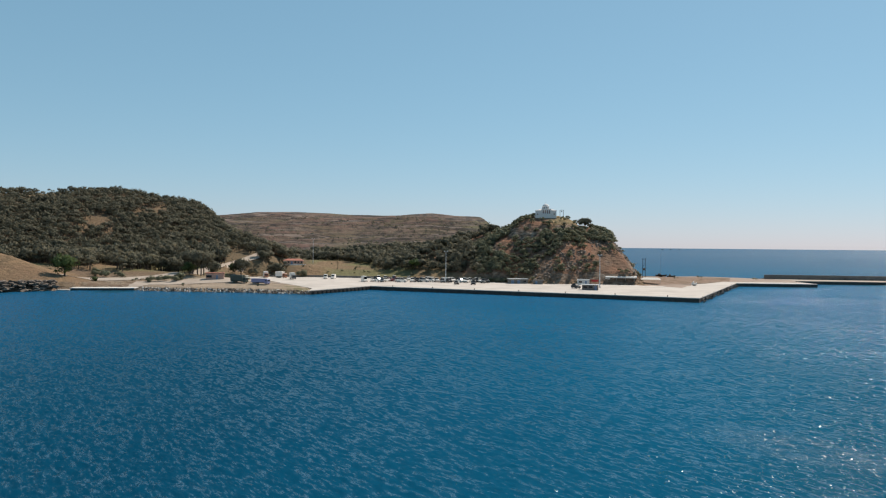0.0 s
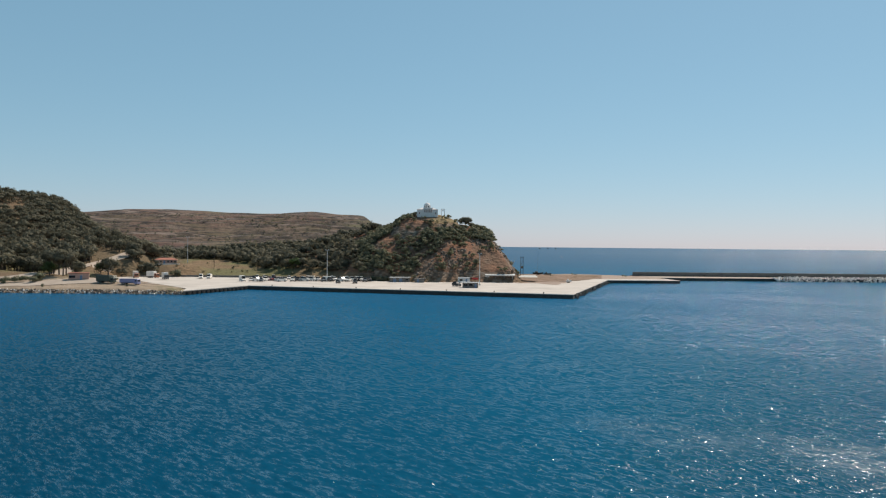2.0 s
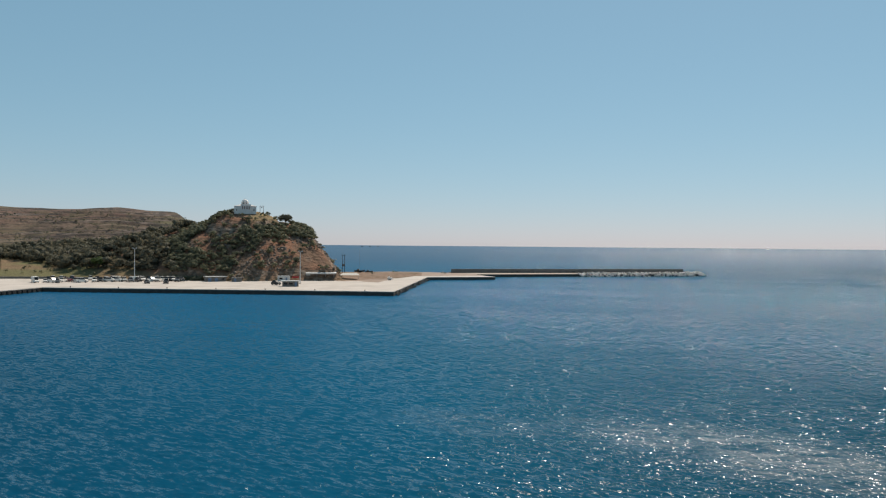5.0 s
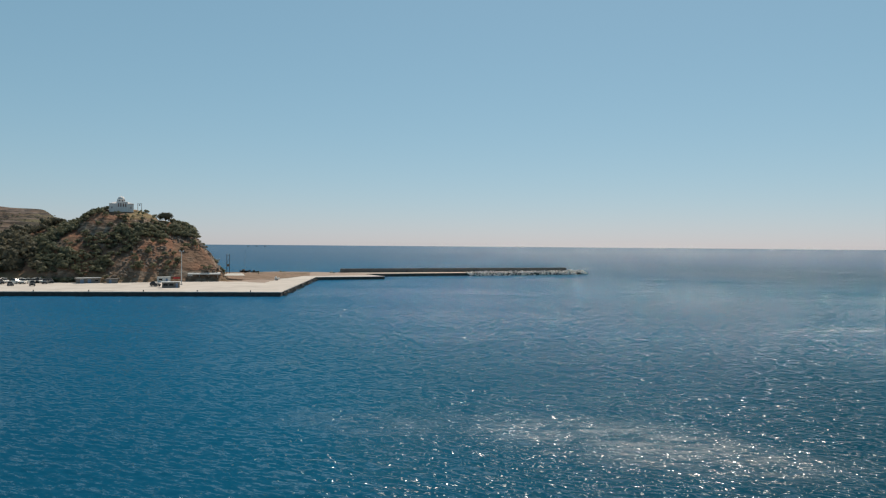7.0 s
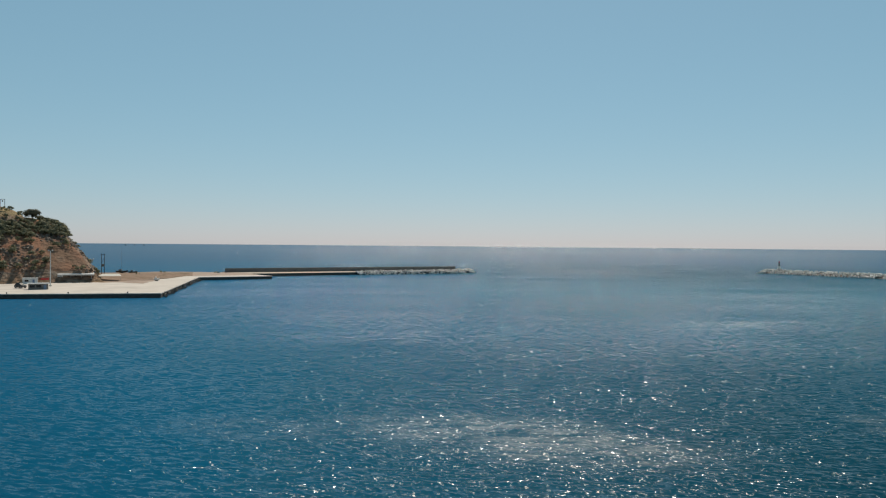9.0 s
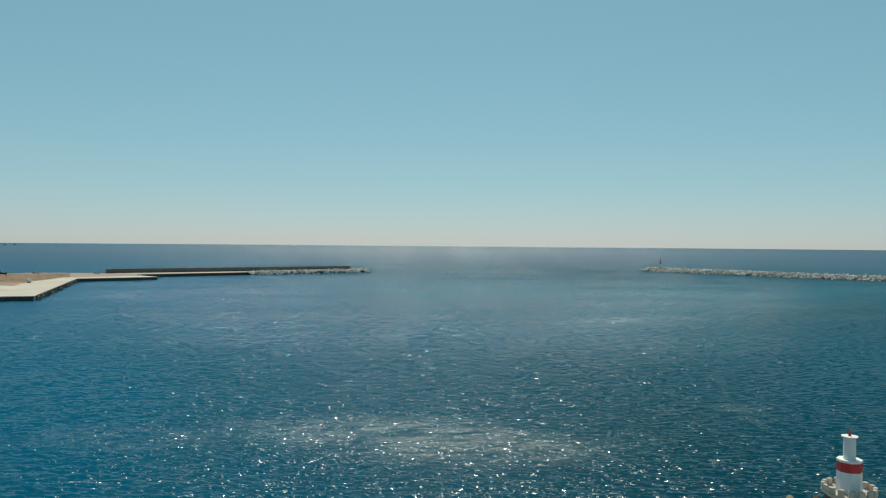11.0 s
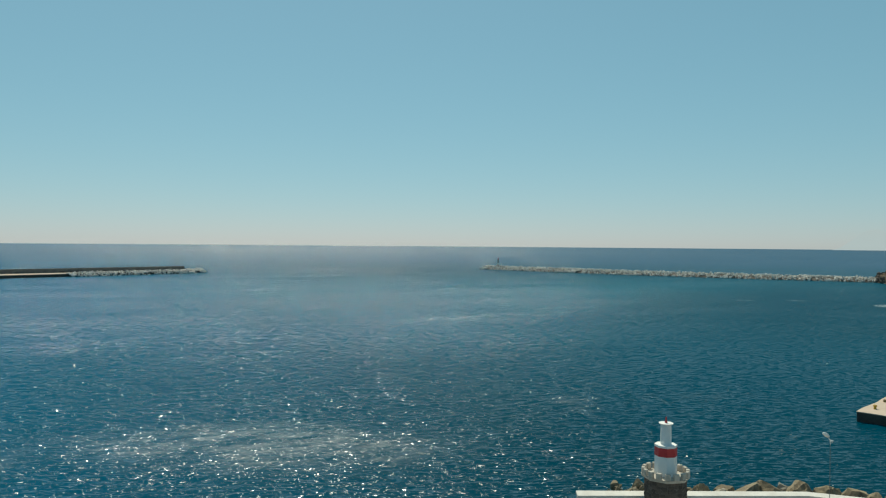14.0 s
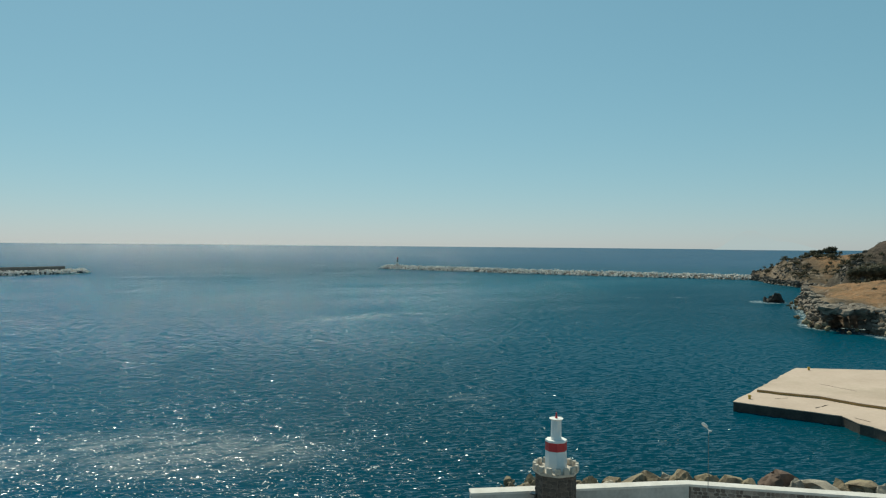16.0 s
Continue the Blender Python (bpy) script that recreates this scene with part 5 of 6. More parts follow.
tree(85.6, 452.5, ground_z(85.6, 452.5) - 1.6, 1.2, "umbrella", "wind-shaped umbrella pine alone on the hilltop")
for x, y, s, k, lab, m in [(-183, 363, 2.0, "round", "broad leafy green tree beside the landing", GREEN), (-171, 368, 0.9, "bush", "leafy green bush beside the landing", GREEN),
                           (-112.7, 419, 1.9, "round", "dark tree behind the lorries", PINE), (-117.5, 422, 1.2, "round", "dark green tree behind the hut", GREEN), (-114, 476, 1.7, "round", "broad dark tree below the house", PINE),
                           (-110.5, 475, 1.6, "round", "dark round tree below the house", PINE), (-112, 466, 1.4, "round", "dark round tree beside the parking", PINE), (-116, 458, 1.1, "round", "small dark tree beside the road", PINE), (-125, 388, 1.7, "pine", "dark pine behind the hut", PINE),
                           (-128.5, 393, 1.6, "pine", "dark pine behind the shore", PINE), (-121, 396, 1.5, "round", "dark green tree behind the hut", PINE), (-132.5, 392, 1.3, "round", "light green leafy tree beside the track", GREEN),
                           (-135, 402, 1.7, "pine", "dark pine behind the shore", PINE), (-130, 408, 1.8, "pine", "dark pine behind the shore", PINE), (-138, 414, 1.8, "pine", "dark pine behind the shore", PINE),
                           (-107.5, 503, 1.3, "pine", "dark pine beside the climbing road", PINE), (-103, 500, 1.2, "round", "dark tree behind the house", PINE), (-99, 497, 1.1, "round", "dark tree behind the house", PINE),
                           (-17, 462, 1.35, "round", "round green tree at the field's edge", GREEN), (-85.5, 458.5, 1.8, "bush", "dark bush at the parking's edge", SHRUB),
                           (-143.7, 370, 1.2, "bush", "rounded grey-green bush beside the shore track", SHRUB), (-140, 371.5, 1.1, "bush", "rounded grey-green bush beside the shore track", SHRUB), (-137, 373, 1.2, "bush", "rounded grey-green bush beside the shore track", SHRUB),
                           (-178, 384, 1.1, "bush", "dark rounded bush on the brown scrub ground", SHRUB), (-172, 381, 1.3, "bush", "dark rounded bush on the brown scrub ground", SHRUB), (-167, 386, 1.0, "bush", "dark rounded bush on the brown scrub ground", SHRUB), (-163, 382, 0.8, "bush", "dark rounded bush on the brown scrub ground", SHRUB), (-181, 391, 1.2, "bush", "dark rounded bush on the brown scrub ground", SHRUB),
                           (-131.5, 368, 1.2, "bush", "rounded grey-green bush beside the shore track", SHRUB), (-130, 373, 1.5, "bush", "rounded grey-green bush beside the shore track", SHRUB)]:
    tree(x, y, ground_z(x, y) - 0.2, s, k, lab, m)

for x, y, s, k in [(536, -24.5, 0.75, "round"), (536.5, -28.5, 0.95, "round"), (535, -32, 0.85, "round"), (534.5, -36, 1.05, "round"), (536, -39, 1.2, "round"), (331.7, -31.6, 0.95, "pine"), (334, -36.5, 1.5, "umbrella"), (331, -41, 1.7, "umbrella"), (322, -48, 1.5, "umbrella"), (345, -42, 1.5, "round"), (352, -46, 1.6, "round"), (338, -52, 1.5, "round"), (350, -40, 1.2, "round"), (360, -43.5, 1.3, "round")]:
    tree(x, y, east_z(x, y) - 0.2, s, k, "dark pine on the ochre headland slope", DARKPINE)

crng = np.random.default_rng(21)
cx, cy = crng.uniform(40, 114, 1500), crng.uniform(394, 452, 1500)
chh = west_height(cx, cy)
ok = (chh[3] > 3.0) & (chh[0] < 27) & (fbm(cx, cy, 16, 3, 51) > np.where((cx > 50) & (cx < 80) & (chh[0] < 17), -0.15, 0.10))
heap("hill_crags", np.stack([cx, cy, chh[0] - 0.2], 1)[ok], crng.uniform(0.8, 3.0, ok.sum()), CRAG, "grey-brown rock outcrops on the bare hill face", "rocks", 22, [rock_mesh(60 + k, 2) for k in range(6)])


# ---------------------------------------------------------------- chapel on the hill
def chapel():
    t = thing("chapel", pose(62.3, 455.4, 38.6, 0, 0, -8), "small whitewashed domed chapel on the hilltop", "chapel")
    part("plinth", box(bmesh.new(), 0, 0.5, -2.6, 13.2, 8.4, 2.9, 0, 0.1), PLINTH, t, "low earth-coloured terrace wall")
    part("wall", box(bmesh.new(), 0, 0.5, 0.302, 12.6, 8.0, 4.5, 0, 0.06), LIMEWASH, t)
    part("cornice", box(bmesh.new(), 0, 0.5, 4.804, 12.9, 8.3, 0.22, 0, 0.04), LIMEWASH, t)
    bm = bmesh.new()                                     # sloping roof that rises to the drum
    lo = [bm.verts.new(v) for v in ((-6.2, -3.4, 5.026), (6.2, -3.4, 5.026), (6.2, 4.4, 5.026), (-6.2, 4.4, 5.026))]
    hi = [bm.verts.new(v) for v in ((-2.6, -1.6, 6.15), (2.6, -1.6, 6.15), (2.6, 2.6, 6.15), (-2.6, 2.6, 6.15))]
    for k in range(4):
        bm.faces.new((lo[k], lo[(k + 1) % 4], hi[(k + 1) % 4], hi[k]))
    bm.faces.new(hi)
    bm.faces.new(lo[::-1])
    part("roof", bm, LIMEWASH, t)
    bay = part("bay", box(bmesh.new(), 0.3, -3.3, 0.302, 5.6, 0.9, 5.5, 0, 0.05), LIMEWASH, t, "raised middle bay of the front")
    part("bay_coping", box(bmesh.new(), 0.3, -3.3, 5.806, 5.9, 1.1, 0.22, 0, 0.04), LIMEWASH, bay)
    for xx in (-1.55, -0.35, 0.95, 2.15):
        bm = box(bmesh.new(), xx, -3.76, 3.1, 0.62, 0.1, 1.7)
        bmesh.ops.create_cone(bm, cap_ends=True, segments=12, radius1=0.31, radius2=0.31, depth=0.098, matrix=pose(xx, -3.76, 4.8, 90))
        part("window", bm, SHUTTER, bay, "narrow arched window with brown-red shutters")
    drum = part("drum", tube(bmesh.new(), -0.2, 0.5, 6.152, 7.3, 2.1, 2.05, 8), LIMEWASH, t)
    for k in range(8):
        a = math.pi / 8 + k * math.pi / 4
        bm = bmesh.new()
        bmesh.ops.create_cube(bm, size=1, matrix=Matrix.Translation((-0.2 + 1.94 * math.cos(a), 0.5 + 1.94 * math.sin(a), 6.75)) @ Matrix.Rotation(a, 4, "Z") @ Matrix.Diagonal((0.1, 0.45, 0.75, 1)))
        part("drum_window", bm, GLASS, drum, "dark narrow window")
    part("drum_ring", tube(bmesh.new(), -0.2, 0.5, 7.302, 7.46, 2.28, 2.28, 16), LIMEWASH, drum)
    bm = bmesh.new()
    bmesh.ops.create_uvsphere(bm, u_segments=20, v_segments=12, radius=2.05, matrix=pose(-0.2, 0.5, 7.2))
    bmesh.ops.delete(bm, geom=[v for v in bm.verts if v.co.z < 7.3], context="VERTS")
    part("dome", bm, LIMEWASH, t, "whitewashed dome", True)
    bm = rod(bmesh.new(), (-0.2, 0.5, 9.2), (-0.2, 0.5, 10.1), 0.06)
    rod(bm, (-0.5, 0.5, 9.8), (0.1, 0.5, 9.8), 0.06)
    part("cross", bm, WHITE, t)
    for k in (-4.9, 4.9):
        part("side_window", box(bmesh.new(), k, -3.5, 2.2, 0.5, 0.1, 1.0), SHUTTER, t, "small dark window")


chapel()
b = thing("bell_frame", pose(71.6, 453.6, ground_z(71.6, 453.6) - 0.3, 0, 0, -8), "white bell frame beside the chapel", "bell frame")
for sx2 in (-1, 1):
    part("post", box(bmesh.new(), sx2 * 1.0, 0, 0, 0.35, 0.35, 4.2, 0, 0.03), WHITE, b)
part("beam", box(bmesh.new(), 0, 0, 4.202, 2.6, 0.4, 0.3, 0, 0.03), WHITE, b)
part("bell", tube(bmesh.new(), 0, 0, 3.2, 4.0, 0.36, 0.18, 10), DARKWOOD, b)


# ---------------------------------------------------------------- buildings on the quay
def hut(name, x, y, z, w, d, h, turn, wallmat, roofmat, label, category, openings=(), over=0.4, pitch=0.0):
    """A small building, front to -y: openings are (x, z, width, height)."""
    t = thing(name, pose(x, y, z, 0, 0, turn), label, category)
    part("wall", box(bmesh.new(), 0, 0, -0.4, w, d, h + 0.4, 0, 0.02), wallmat, t)
    if pitch:
        bm = bmesh.new()
        W2, D2 = w / 2 + over, d / 2 + over
        vs = [bm.verts.new(v) for v in ((-W2, -D2, h + 0.01), (W2, -D2, h + 0.01), (W2, D2, h + 0.01), (-W2, D2, h + 0.01), (-W2 + D2 * 0.8, 0, h + pitch), (W2 - D2 * 0.8, 0, h + pitch))]
        for f in ((0, 1, 5, 4), (1, 2, 5), (2, 3, 4, 5), (3, 0, 4), (3, 2, 1, 0)):
            bm.faces.new([vs[k] for k in f])
        part("roof", bm, roofmat, t)
    else:
        part("roof", box(bmesh.new(), 0, -over * 0.3, h + 0.004, w + 2 * over, d + 2 * over, 0.22, 0, 0.02), roofmat, t)
    for ox, oz, ow, oh in openings:
        win = part("window" if oz > 0.3 else "door", box(bmesh.new(), ox, -d / 2 - 0.02, oz, ow, 0.08, oh), GLASS if oz > 0.3 else BLUEDOOR, t)
        part("frame", box(bmesh.new(), ox, -d / 2 - 0.015, oz + oh + 0.002, ow + 0.2, 0.1, 0.1), WHITECAP, win)
    return t


Q = QUAY_Z
hut("kiosk", 68.9, 350.2, Q, 7.4, 4.0, 2.4, -12, GREYWALL, SHEET, "low grey kiosk with a pale flat roof on the quay", "kiosk", [(-2.2, 0.9, 1.8, 1.1), (0.2, 0.9, 1.8, 1.1), (2.5, 0.0, 1.0, 2.0)], 0.5)
hut("shop_container", 74.6, 398, Q, 6.4, 3.0, 2.6, -10, SHEET, SHEET, "white container office on the quay", "container", [(-1.5, 1.0, 1.6, 0.9), (1.4, 0.0, 0.9, 2.0)], 0.05)
sh = thing("shade_shelter", pose(95.6, 402, Q, 0, 0, -14), "long open shelter with a pale sheet roof", "shelter")
bm = box(bmesh.new(), 0, 0, -0.1, 16.2, 7.2, 0.2, 0, 0.03)
for k in range(27):                                    # the sheet's ribs
    box(bm, -7.8 + 0.6 * k, 0, 0.1, 0.12, 7.2, 0.02)
bmesh.ops.transform(bm, matrix=pose(0, 0, 4.55, 9), verts=bm.verts[:])
part("roof", bm, SHEET, sh, "pale corrugated roof sloping to the front")
part("fascia", box(bmesh.new(), 0, -3.64, 3.55, 16.2, 0.08, 0.5), WHITECAP, sh, "pale sheet fascia")
for sx2 in (-6.8, -2.3, 2.3, 6.8):
    for sy2 in (-2.2, 2.2):
        part("post", box(bmesh.new(), sx2, sy2, 0, 0.18, 0.18, 4.05), STEEL, sh)
part("back_wall", box(bmesh.new(), 0, 2.35, 0, 15.6, 0.12, 3.9), GREYWALL, sh)
part("side_wall", box(bmesh.new(), -7.0, 0, 0, 2.4, 4.2, 3.8, 0, 0.03), SHEET, sh, "pale sheet-clad end room")
pv = thing("red_pavilion", pose(81.3, 403, Q, 0, 0, -10), "open stall with red awnings and goods", "stall")
part("awning", box(bmesh.new(), 0, 0, 2.4, 6.0, 3.6, 0.15, 0, 0.03), TILE, pv, "red awning")
for sx2 in (-2.7, 2.7):
    for sy2 in (-1.6, 1.6):
        part("post", box(bmesh.new(), sx2, sy2, 0, 0.12, 0.12, 2.398), STEEL, pv)
part("counter", box(bmesh.new(), -0.5, 0.6, 0, 4.2, 0.8, 1.1, 0, 0.03), BLUEDOOR, pv)
part("banner", box(bmesh.new(), 0.5, -1.7, 1.5, 3.4, 0.06, 0.8), REDPAINT, pv, "red and blue banner")
cn = thing("canopy_tent", pose(112.6, 406, ground_z(112.6, 406) - 0.1, 0, 0, -16), "bleached canvas canopy on posts", "canopy")
bm = bmesh.new()
vs = [bm.verts.new(v) for v in ((-5.2, -3.2, 2.3), (5.2, -3.2, 2.3), (5.2, 3.2, 2.5), (-5.2, 3.2, 2.5), (-3.6, 0, 3.4), (3.8, 0, 3.4))]
for f in ((0, 1, 5, 4), (1, 2, 5), (2, 3, 4, 5), (3, 0, 4), (3, 2, 1, 0)):
    bm.faces.new([vs[k] for k in f])
part("cover", bm, CANVAS, cn)
for sx2 in (-4.9, 4.9):
    for sy2 in (-3.0, 3.0):
        part("post", box(bmesh.new(), sx2, sy2, 0, 0.12, 0.12, 2.4), STEEL, cn)
hut("store_shed", 40.4, 403.5, Q, 10.2, 4.0, 2.4, 10, GREYWALL, SHEET, "low grey store shed with pale roof edge and blue doors", "shed", [(-3.4, 0.0, 1.6, 1.9), (0.0, 0.0, 1.6, 1.9), (3.4, 0.9, 1.4, 0.9)], 0.5)
hut("stone_hut", 50.6, 398.8, Q, 5.0, 3.4, 2.0, -6, GREYWALL, GREYWALL, "small grey stone hut under the hill", "hut", [(-0.8, 0.0, 1.0, 1.7)], 0.2)
hut("red_roofed_house", -96.8, 486, 8.9, 12.6, 7.0, 2.5, 10, PINKWALL, TILE, "long low pale pink house with a red tiled roof", "house", [(-5.0, 0.9, 1.0, 1.1), (-3.0, 0.9, 1.0, 1.1), (-1.0, 0.0, 1.1, 2.0), (1.2, 0.9, 1.0, 1.1), (3.2, 0.9, 1.0, 1.1), (5.2, 0.9, 0.8, 1.1)], 0.5, 1.15)
hut("pink_hut", -113.5, 374, ground_z(-113.5, 374), 8.6, 4.2, 3.0, 14, PINKWALL, TILE, "small faded pink hut with a flat red roof", "hut", [(-2.8, 0.8, 2.6, 1.2), (1.0, 0.0, 1.0, 2.0)], 0.3)
t = thing("terrace", pose(-96.6, 479.5, 7.6, 0, 0, 10), "low white terrace wall before the house", "terrace")
part("wall", box(bmesh.new(), 0, 0, 0, 17.5, 0.4, 1.5, 0, 0.03), WHITE, t)

lw = thing("low_wall", pose(0, 0, 0), "low dark stone wall at the back of the quay", "wall")
bm = bmesh.new()
prism(bm, [(-126, 459.6), (-78, 460.4), (-42, 451.4), (-9, 435.6), (-8.8, 436.1), (-42, 452.0), (-78, 461.0), (-126, 460.2)], 1.0, 3.0)
part("stones", bm, GREYWALL, lw)


# ---------------------------------------------------------------- poles
def light_mast(x, y, z, h):
    t = thing("light_mast", pose(x, y, z), "tall slender pale galvanised light mast", "light mast", "light masts")
    part("footing", box(bmesh.new(), 0, 0, 0, 0.9, 0.9, 0.5, 0, 0.05), CONCRETE, t)
    part("pole", tube(bmesh.new(), 0, 0, 0.502, h, 0.22, 0.11, 10), GALVANISED, t)
    part("crossbar", box(bmesh.new(), 0, 0, h + 0.002, 2.2, 0.14, 0.14), STEEL, t)
    for sx2 in (-0.8, 0.8):
        part("floodlight", box(bmesh.new(), sx2, -0.2, h + 0.146, 0.5, 0.3, 0.4, 0, 0.04), SHEET, t)


light_mast(1.7, 416, Q, 16.6)
light_mast(77.8, 371.5, Q, 15.8)
light_mast(-90, 520, ground_z(-87, 520) - 0.2, 17)
light_mast(104.5, 409, Q, 11)


def power_pole(x, y, z, h):
    t = thing("utility_pole", pose(x, y, z), "dark wooden utility pole", "utility pole", "utility poles")
    part("pole", tube(bmesh.new(), 0, 0, -0.3, h, 0.17, 0.11, 8), DARKWOOD, t)
    part("crossarm", box(bmesh.new(), 0, 0, h - 0.6, 1.8, 0.12, 0.14), DARKWOOD, t)


for x, y, h in ((-138, 421, 9), (-134.6, 452, 9), (-171, 430, 9), (-120, 385, 8), (-70, 500, 9)):
    power_pole(x, y, ground_z(x, y), h)
am = thing("aerial_mast", pose(139.5, 480, ground_z(139.5, 480)), "thin grey steel aerial mast", "mast")
part("footing", box(bmesh.new(), 0, 0, -0.1, 0.8, 0.8, 0.4, 0, 0.04), CONCRETE, am)
part("pole", tube(bmesh.new(), 0, 0, 0.302, 15.0, 0.07, 0.04, 8), STEEL, am)
tp = thing("transformer_pole", pose(124.2, 463, ground_z(124.2, 463), 0, 0, -15), "twin-legged dark wooden transformer pole", "transformer pole")
for sx2 in (-0.75, 0.75):
    part("pole", tube(bmesh.new(), sx2, 0, -0.3, 12.0, 0.19, 0.14, 8), DARKWOOD, tp)
part("crossarm", box(bmesh.new(), 0, 0.2, 11.2, 2.6, 0.16, 0.2), DARKWOOD, tp)
part("transformer", box(bmesh.new(), 0, -0.05, 4.4, 1.2, 0.7, 1.5, 0, 0.08), GREYWALL, tp, "grey transformer box")
part("brace", rod(bmesh.new(), (-0.75, 0, 6.5), (0.75, 0, 9.5), 0.07), DARKWOOD, tp)


# ---------------------------------------------------------------- vehicles
def loft(bm, rings):
    """A closed body from equal rings of points."""
    rows = [[bm.verts.new(p) for p in r] for r in rings]
    n = len(rows[0])
    for r, q in zip(rows, rows[1:]):
        for k in range(n):
            bm.faces.new((r[k], r[(k + 1) % n], q[(k + 1) % n], q[k]))
    bm.faces.new(rows[0][::-1])
    bm.faces.new(rows[-1])
    bmesh.ops.recalc_face_normals(bm, faces=bm.faces[:])
    return bm


def wheels(t, track, places, r):
    for yy in places:
        for sx2 in (-1, 1):
            bm = bmesh.new()
            bmesh.ops.create_cone(bm, cap_ends=True, segments=14, radius1=r, radius2=r, depth=0.22, matrix=pose(sx2 * track, yy, r, 0, 90))
            wh = part("wheel", bm, RUBBER, t)
            bm = bmesh.new()
            bmesh.ops.create_cone(bm, cap_ends=True, segments=12, radius1=r * 0.6, radius2=r * 0.55, depth=0.03, matrix=pose(sx2 * (track + 0.115), yy, r, 0, 90))
            part("rim", bm, STEEL, wh)


def car(color, hatch=False):
    """A parked car, nose to -y, wheels on z = 0."""
    t = thing("car", pose(0, 0, 0), "parked %s passenger car on the quay" % color, "car", "parked cars")
    prof = [(-2.1, 0.32, 0.60, 0.80), (-1.95, 0.25, 0.78, 0.86), (-0.9, 0.22, 0.92, 0.88), (0.9, 0.22, 0.95, 0.88), (1.8, 0.25, 0.95, 0.86), (2.1, 0.35, 0.80, 0.80)]
    part("body", loft(bmesh.new(), [[(-w, y, z0), (w, y, z0), (w, y, (z0 + z1) / 2), (w * 0.94, y, z1), (-w * 0.94, y, z1), (-w, y, (z0 + z1) / 2)] for y, z0, z1, w in prof]), CARPAINT[color], t)
    back = 1.85 if hatch else 1.45
    ring = lambda y, z, w: [(-w, y, 0.93), (w, y, 0.93), (w * 0.86, y, z), (-w * 0.86, y, z)]
    part("windows", loft(bmesh.new(), [ring(-0.95, 0.96, 0.80), ring(-0.30, 1.40, 0.79), ring(0.95, 1.42, 0.79), ring(back, 0.98, 0.78)]), GLASS, t, "dark glazing")
    bm = bmesh.new()
    box(bm, 0, 0.32, 1.41, 1.34, 1.36, 0.06, 0, 0.02)
    part("roof", bm, CARPAINT[color], t)
    for sx2 in (-0.62, 0.62):
        part("headlight", box(bmesh.new(), sx2, -2.06, 0.56, 0.3, 0.12, 0.14, 0, 0.03), SHEET, t)
    part("bumper", box(bmesh.new(), 0, -2.1, 0.3, 1.5, 0.14, 0.2, 0, 0.04), RUBBER, t)
    wheels(t, 0.78, (-1.32, 1.30), 0.31)
    return t


def van(color, length=5.6, height=2.5, kind="van", label=""):
    """A van or camper, nose to -y."""
    t = thing(kind, pose(0, 0, 0), label or "parked %s van on the quay" % color, kind, "parked vans")
    h, q = height, length / 2
    prof = [(-q, 0.35, 0.85, 0.90), (-q + 0.15, 0.3, 1.05, 0.96), (-q + 0.75, 0.28, 1.30, 0.98), (-q + 1.35, 0.28, h, 0.98), (q - 0.1, 0.28, h, 0.98), (q, 0.4, h - 0.1, 0.94)]
    part("body", loft(bmesh.new(), [[(-w, y, z0), (w, y, z0), (w, y, z0 + (z1 - z0) * 0.6), (w * 0.92, y, z1), (-w * 0.92, y, z1), (-w, y, z0 + (z1 - z0) * 0.6)] for y, z0, z1, w in prof]), CARPAINT[color], t)
    bm = bmesh.new()
    z = 0.06
    a, b2 = (-q + 0.78, 1.36), (-q + 1.28, h - 0.22)
    bm.faces.new([bm.verts.new(v) for v in ((-0.84, a[0] - z, a[1]), (0.84, a[0] - z, a[1]), (0.80, b2[0] - z, b2[1]), (-0.80, b2[0] - z, b2[1]))])
    bmesh.ops.solidify(bm, geom=bm.faces[:], thickness=0.04)
    part("windscreen", bm, GLASS, t, "dark windscreen")
    for sx2 in (-1, 1):
        part("side_window", box(bmesh.new(), sx2 * 0.965, -q + 1.75, h * 0.58, 0.06, 0.8, 0.5), GLASS, t)
    part("bumper", box(bmesh.new(), 0, -q, 0.35, 1.7, 0.14, 0.22, 0, 0.04), RUBBER, t)
    wheels(t, 0.86, (-q + 0.95, q - 1.1), 0.35)
    return t


